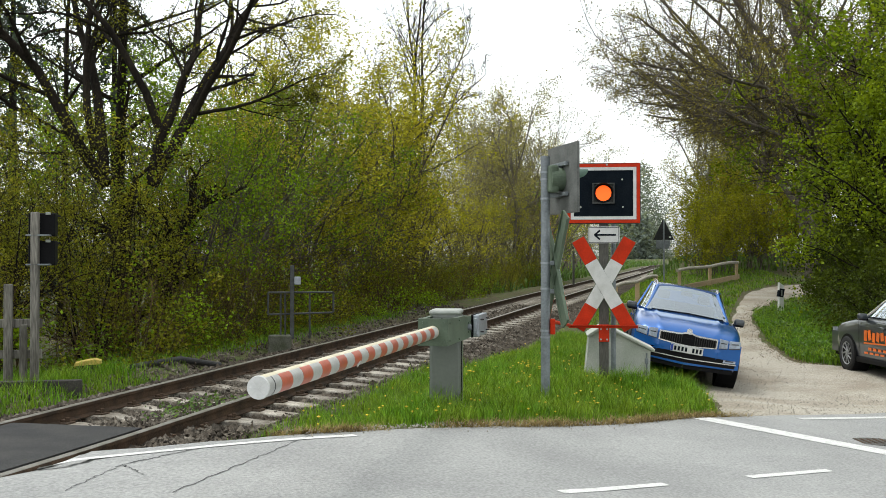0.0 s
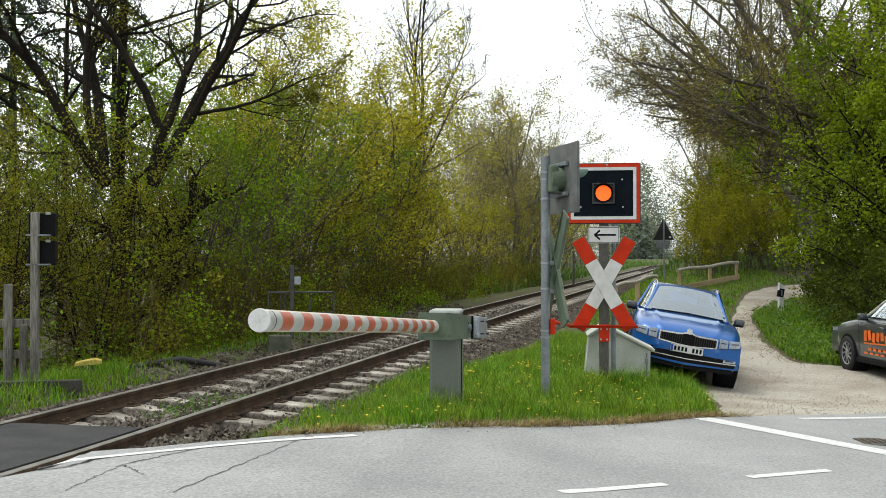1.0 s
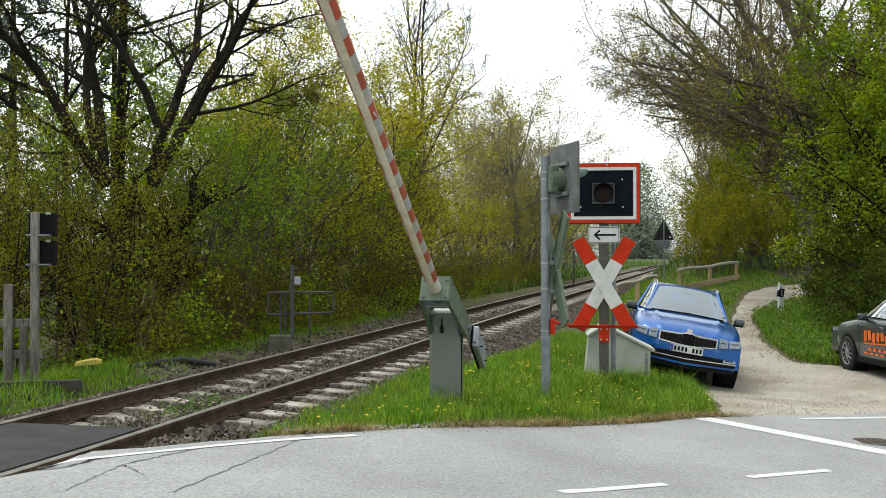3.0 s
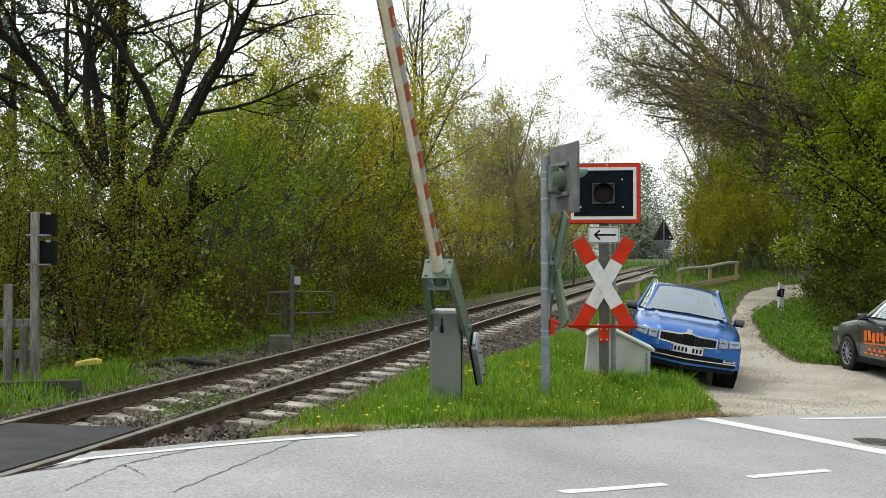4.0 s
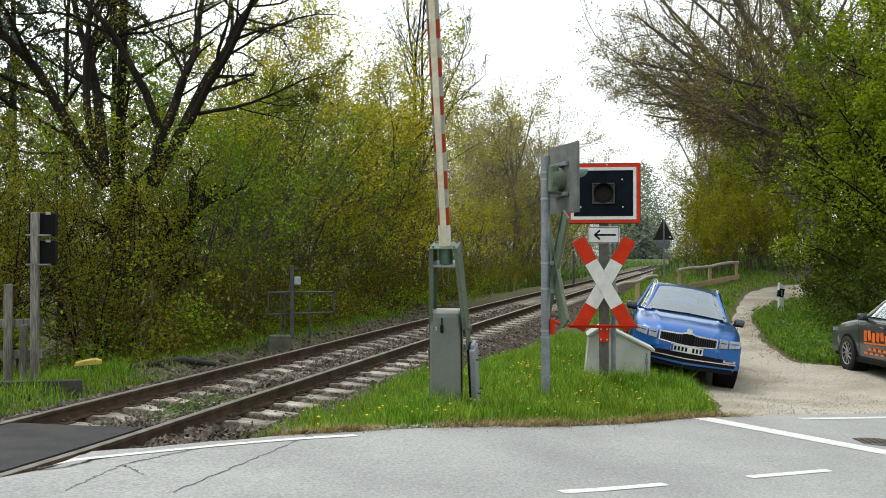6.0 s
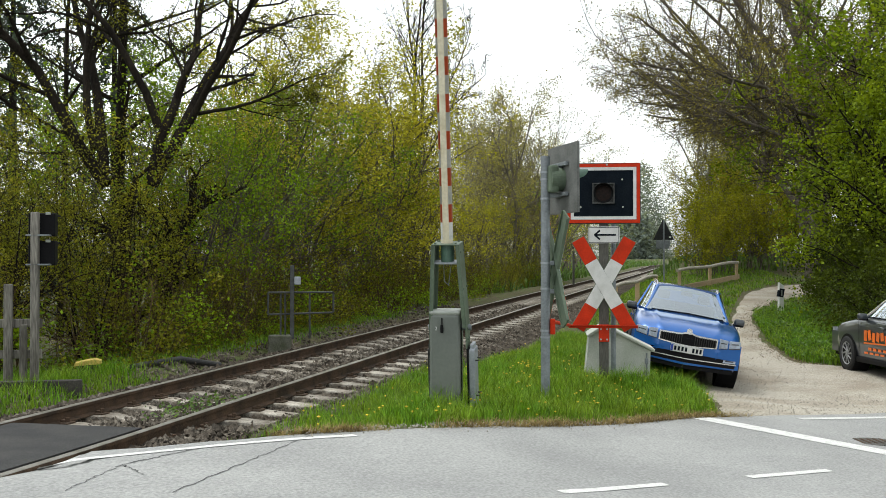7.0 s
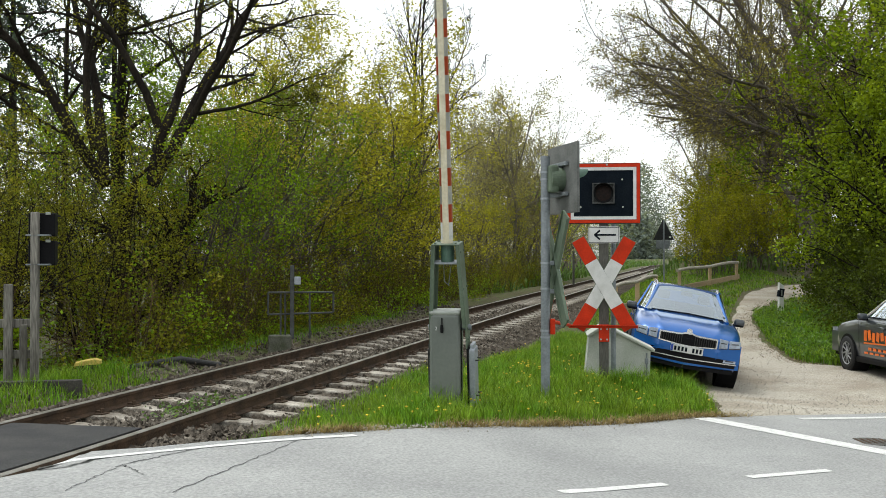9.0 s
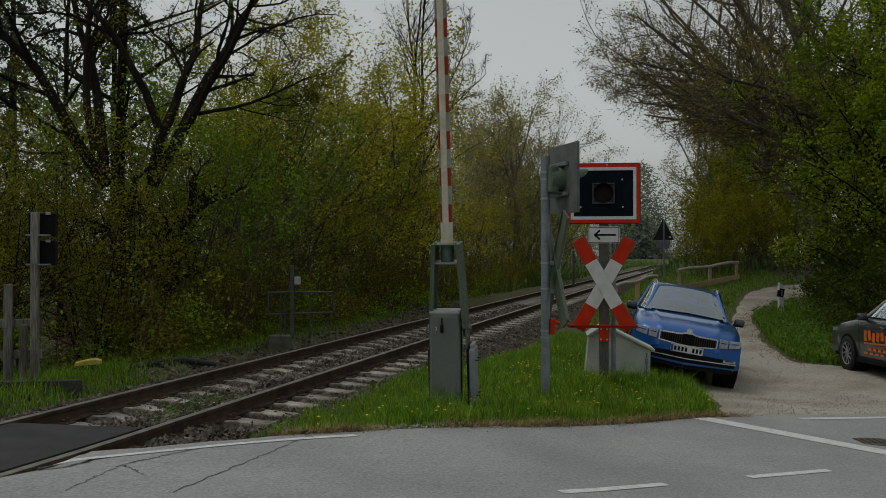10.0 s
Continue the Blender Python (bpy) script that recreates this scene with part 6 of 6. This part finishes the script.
def lawn(seed, count, box_, test):
    rng = random.Random(seed)
    out = []
    x0, x1, y0, y1 = box_
    while len(out) < count:
        x, y = rng.uniform(x0, x1), rng.uniform(y0, y1)
        k = test(x, y)
        if k <= 0 or rng.random() > k:
            continue
        clump = 0.65 + 0.7 * max(0.0, 0.5 + noise.noise((x * 1.8, y * 1.8, 7)))
        off = abs(x - track_x(y))
        z = max(ground_z(x, y), track_z(y) - 0.205 - 0.272 * max(0.0, off - 1.75)) if off < 3 else ground_z(x, y)
        out.append((x, y, z - 0.01, clump * (0.55 + 0.45 * min(1, k))))
    return out


def island(x, y):
    """Where the verge between track and road carries grass."""
    off = x - track_x(y)
    u, s = on_road(x, y)
    near = 1.42 + 0.22 * noise.noise((x * 2.2, y * 2.2, 5)) + 1.1 * smooth01(15.5, 20, y)
    if off < near or s > edge_s(u) - 0.05 or gravel_t(x, y) > 0.06:
        return 0
    if y > 19 and off > 4.5 and x > 6:
        return 0
    edge = min((off - near) / 0.45, (edge_s(u) - 0.05 - s) / 0.3, 1.0)
    bare = 0.5 + noise.noise((x * 0.7, y * 0.7, 3))
    return max(0.12, edge) * (1.0 if bare > 0.2 else 0.6)


spots = lawn(51, 72000, (-2.4, 5.4, 9.2, 24), island)
tagged(new("grass", blades("grass", spots, 52, 0.07, 0.22, 0.0045, M_GRASS)), "lush green verge grass", "grass", kind="stuff")


def fringe():
    """Dry straw where the verge meets the asphalt and the lane."""
    rng = random.Random(71)
    out = []
    while len(out) < 7500:
        u = rng.uniform(2.0, 8.8)
        s = edge_s(u) - abs(rng.gauss(0, 0.13)) + 0.03
        x, y = road_xy(u, s)
        if rng.random() < 0.35 + 0.9 * noise.noise((x * 1.4, y * 1.4, 8)) + 0.3 * smooth01(4, 8, u):
            out.append((x, y, max(ground_z(x, y), lie(x, y) - 0.02), rng.uniform(0.5, 1.1)))
    return out


tagged(new("straw", blades("straw", fringe(), 72, 0.02, 0.10, 0.004, M_STRAW, 1.1)), "dry straw fringe along the edge of the asphalt", "grass", kind="stuff")


def rightside(x, y):
    g = gravel_t(x, y)
    if g > -0.05 or x < between(GRAVEL_RIGHT, y) or y < 19.5:
        return 0
    return (1.0 if g > -2.2 else 0.25) * (1 - 0.85 * smooth01(30, 34, y))


spots = lawn(53, 8000, (7, 15, 20, 38), rightside)
tagged(new("verge_plants", leaves("verge_plants", np.array([(x, y, z + 0.12 * k) for x, y, z, k in spots]), np.random.default_rng(54), 0.075, 0.06, M_WEED)), "low leafy green plants on the lane verge", "plants", kind="stuff")
spots = lawn(55, 26000, (7, 15, 20, 38), rightside)
tagged(new("verge_grass", blades("verge_grass", spots, 56, 0.1, 0.28, 0.007, M_GRASS)), "green grass along the lane", "grass", kind="stuff")


def leftside(x, y):
    off = track_x(y) - x
    if off < 1.8 or off > 5.5 or on_road(x, y)[1] > edge_s(on_road(x, y)[0]) - 0.1:
        return 0
    return min(1.0, (off - 1.8) / 0.6) * (1.0 if y < 15.5 else 0.3 * smooth01(2.2, 2.6, off))


spots = lawn(57, 24000, (-9, 2, 9.5, 30), leftside)
tagged(new("track_grass", blades("track_grass", spots, 58, 0.08, 0.28, 0.006, M_GRASS)), "uneven grass beside the track", "grass", kind="stuff")
spots = lawn(59, 17000, (3.5, 15, 24, 52), lambda x, y: 0.8 if gravel_t(x, y) < -0.1 and x < between(GRAVEL_LEFT, y) and x - track_x(y) > 2.6 else 0)
tagged(new("slope_grass", blades("slope_grass", spots, 60, 0.07, 0.17, 0.012, M_GRASS)), "green grass on the slope by the fence", "grass", kind="stuff")


spots = lawn(64, 8000, (8, 45, 50, 140), lambda x, y: 1 if 2.7 < x - track_x(y) < 10 and gravel_t(x, y) < -0.2 else 0)
tagged(new("line_grass", blades("line_grass", spots, 65, 0.15, 0.45, 0.035, M_WEED)), "rough green grass along the distant line", "grass", kind="stuff")
spots = lawn(68, 13000, (-8, 66, 48, 210), lambda x, y: 1 if 2.9 < track_x(y) - x < 22 else 0)
tagged(new("bank_grass", blades("bank_grass", spots, 69, 0.3, 0.85, 0.06, M_WEED)), "rough dull grass on the bank beside the line", "grass", kind="stuff")


def litter():
    """Brown leaves and soil washed along the foot of the hedge and over the verge."""
    rng = random.Random(73)
    out = []
    for _ in range(3600):
        y = rng.uniform(21.8, 37)
        x = between(GRAVEL_RIGHT, y) - abs(rng.gauss(0, 0.38)) + 0.12
        out.append((x, y, lie(x, y) + 0.018))
    return np.array(out)


tagged(new("leaf_litter", leaves("leaf_litter", litter(), np.random.default_rng(74), 0.024, 0.006, M_LITTER)), "brown leaf litter along the edge of the lane", "leaves", kind="stuff")


def tufts():
    """Taller tufts left unmown round posts and housings."""
    rng = random.Random(75)
    out = []
    for x0, y0, r, n in ((2.75, 15.75, 0.42, 620), (2.35, 15.55, 0.3, 260), (1.3, 13.15, 0.16, 120), (0.0, 11.85, 0.32, 300), (-1.72, 10.05, 0.4, 420), (-0.6, 11.3, 0.5, 380), (3.3, 16.0, 0.3, 220)):
        for _ in range(n):
            x, y = x0 + rng.gauss(0, r * 0.6), y0 + rng.gauss(0, r * 0.4)
            out.append((x, y, ground_z(x, y) - 0.01, rng.uniform(0.5, 1.15)))
    return out


tagged(new("grass_tufts", blades("grass_tufts", tufts(), 76, 0.2, 0.36, 0.005, M_GRASS, 0.5)), "taller green grass tufts round the posts", "grass", kind="stuff")
rng = random.Random(66)
weeds = []
for _ in range(260):
    yy = rng.gauss(11.9, 0.45)
    weeds.append((track_x(yy) + rng.gauss(0.15, 0.2), yy, track_z(yy) - 0.15 + rng.uniform(0, 0.07)))
tagged(new("track_weeds", leaves("track_weeds", np.array(weeds), np.random.default_rng(67), 0.045, 0.02, M_WEED)), "small green weeds between the sleepers", "plants", kind="stuff")


def flower_mesh():
    rng = random.Random(61)
    pts = lawn(63, 520, (-1.6, 4.6, 9.4, 19), island)
    verts, faces = [], []
    for x, y, z, k in pts:
        if rng.random() > 0.45 + 0.8 * noise.noise((x * 1.1, y * 1.1, 12)):
            continue
        h = rng.uniform(0.08, 0.2)
        b = len(verts)
        n = 7
        r = rng.uniform(0.012, 0.021)
        verts.append((x, y, z + h + 0.008))
        verts += [(x + math.cos(6.283 * i / n) * r, y + math.sin(6.283 * i / n) * r, z + h) for i in range(n)]
        faces += [(b, b + 1 + i, b + 1 + (i + 1) % n) for i in range(n)]
        verts.append((x, y, z + h - 0.014))
        faces += [(b + n + 1, b + 1 + (i + 1) % n, b + 1 + i) for i in range(n)]
    return raw("dandelions", verts, faces, M_FLOWER)


tagged(new("dandelions", flower_mesh()), "scattered small yellow dandelion flowers", "flowers", kind="stuff")


# ------------------------------------------------------------------ a swallow-sized bird that darts past
M_FEATHER = mat("grey_feathers", (0.045, 0.045, 0.048), 0.7, other=(0.10, 0.10, 0.10), scale=30, fine=90, fine_amt=0.3, bump=0)
bird = thing("bird", "small dark grey bird flying low over the road", "bird", pose(0, 0, 0))


def bird_body(bm):
    rows = []
    for y, r in ((-0.075, 0.004), (-0.06, 0.014), (-0.035, 0.021), (0.0, 0.024), (0.035, 0.017), (0.06, 0.008), (0.075, 0.003)):
        rows.append([(math.cos(6.28319 * i / 10) * r, y, math.sin(6.28319 * i / 10) * r * 0.9) for i in range(11)])
    loft(bm, rows)
    bmesh.ops.recalc_face_normals(bm, faces=bm.faces)


bird.scale = (0.78, 0.78, 0.78)
quick("body", M_FEATHER, bird, "", bird_body, smooth=True)
bm = bmesh.new()
slab(bm, [(-0.012, 0), (0.012, 0), (0.03, 0.085), (0.0, 0.07), (-0.03, 0.085)], 0.004, Matrix.Translation((0, 0.055, 0)) @ Matrix.Rotation(radians(-90), 4, "X"))
part("tail", bm, M_FEATHER, bird)
wings = []
for s in (-1, 1):
    bm = bmesh.new()
    out = [(0, -0.03), (s * 0.06, -0.042), (s * 0.14, 0.0), (s * 0.15, 0.02), (s * 0.075, 0.022), (0, 0.03)]
    slab(bm, out if s < 0 else list(reversed(out)), 0.004, Matrix.Rotation(radians(90), 4, "X"))
    wings.append(part("wing", bm, M_FEATHER, bird))


# ------------------------------------------------------------------ what moves
BOOM_ROWS = [(0.0, 0.002), (0.6, 0.002), (0.7, 0.011), (0.8, 0.031), (0.9, 0.050), (1.0, 0.066), (1.5, 0.150), (2.0, 0.2505), (2.5, 0.3645), (2.7, 0.416),
             (3.1, 0.525), (3.5, 0.637), (3.8, 0.718), (4.1, 0.795), (4.5, 0.894), (4.9, 0.998), (5.3, 1.108), (5.7, 1.212), (6.1, 1.318), (6.4, 1.388), (6.7, 1.420), (10.0, 1.420)]


# the added flasher disc turns its lit or dark face to the road, imitating blinks
DISC_ROWS = [(0.0, 0), (0.5, 0), (0.567, 60), (0.633, 120), (0.7, 180), (0.8, 180), (0.833, 230), (0.867, 290), (0.9, 340), (0.933, 360), (1.6, 360), (1.633, 420), (1.667, 480), (1.7, 540), (10.0, 540)]
# the bird sits on the road, darts across and settles further down it
BIRD_ROWS = [(0.0, (-0.9, 4.2, -0.10), 0), (1.9, (-0.9, 4.2, -0.10), 0), (2.1, (0.35, 5.3, -0.16), 12), (2.2, (0.97, 5.9, -0.10), 14), (2.3, (1.42, 6.4, 0.02), 14), (2.4, (1.874, 6.5, 0.11), 12),
             (2.5, (2.32, 6.5, 0.20), 8), (2.6, (2.83, 6.5, 0.27), 6), (3.0, (5.4, 7.2, 0.40), 4), (3.6, (9.5, 9.0, 0.10), -8), (4.2, (13.0, 10.5, -0.58), 0), (10.0, (13.0, 10.5, -0.58), 0)]


def flap(side):
    """Wing beats while it flies, folded back at rest."""
    rows = [(0.0, pose(0, 0, 0, 0, -side * 5, side * -62)), (1.9, pose(0, 0, 0, 0, -side * 5, side * -62))]
    k, t = 0, 2.0
    while t < 4.15:
        rows.append((t, pose(side * 0.012, 0, 0.012, 0, -side * (55 if k % 2 == 0 else -25), 0)))
        k += 1
        t = round(t + 0.1, 3)
    return rows + [(4.3, pose(0, 0, 0, 0, -side * 5, side * -62)), (10.0, pose(0, 0, 0, 0, -side * 5, side * -62))]


def motions():
    walk(boom_arm, [(t, pose(0, 0, 0, -math.degrees(a), 0, 0)) for t, a in BOOM_ROWS])
    walk(flasher, [(t, pose(0, -0.03, 0, 0, 0, a)) for t, a in DISC_ROWS])
    walk(bird, [(t, pose(*p, -nose, 0, 76)) for t, p, nose in BIRD_ROWS])
    for side, w in zip((-1, 1), wings):
        walk(w, flap(side))


motions()
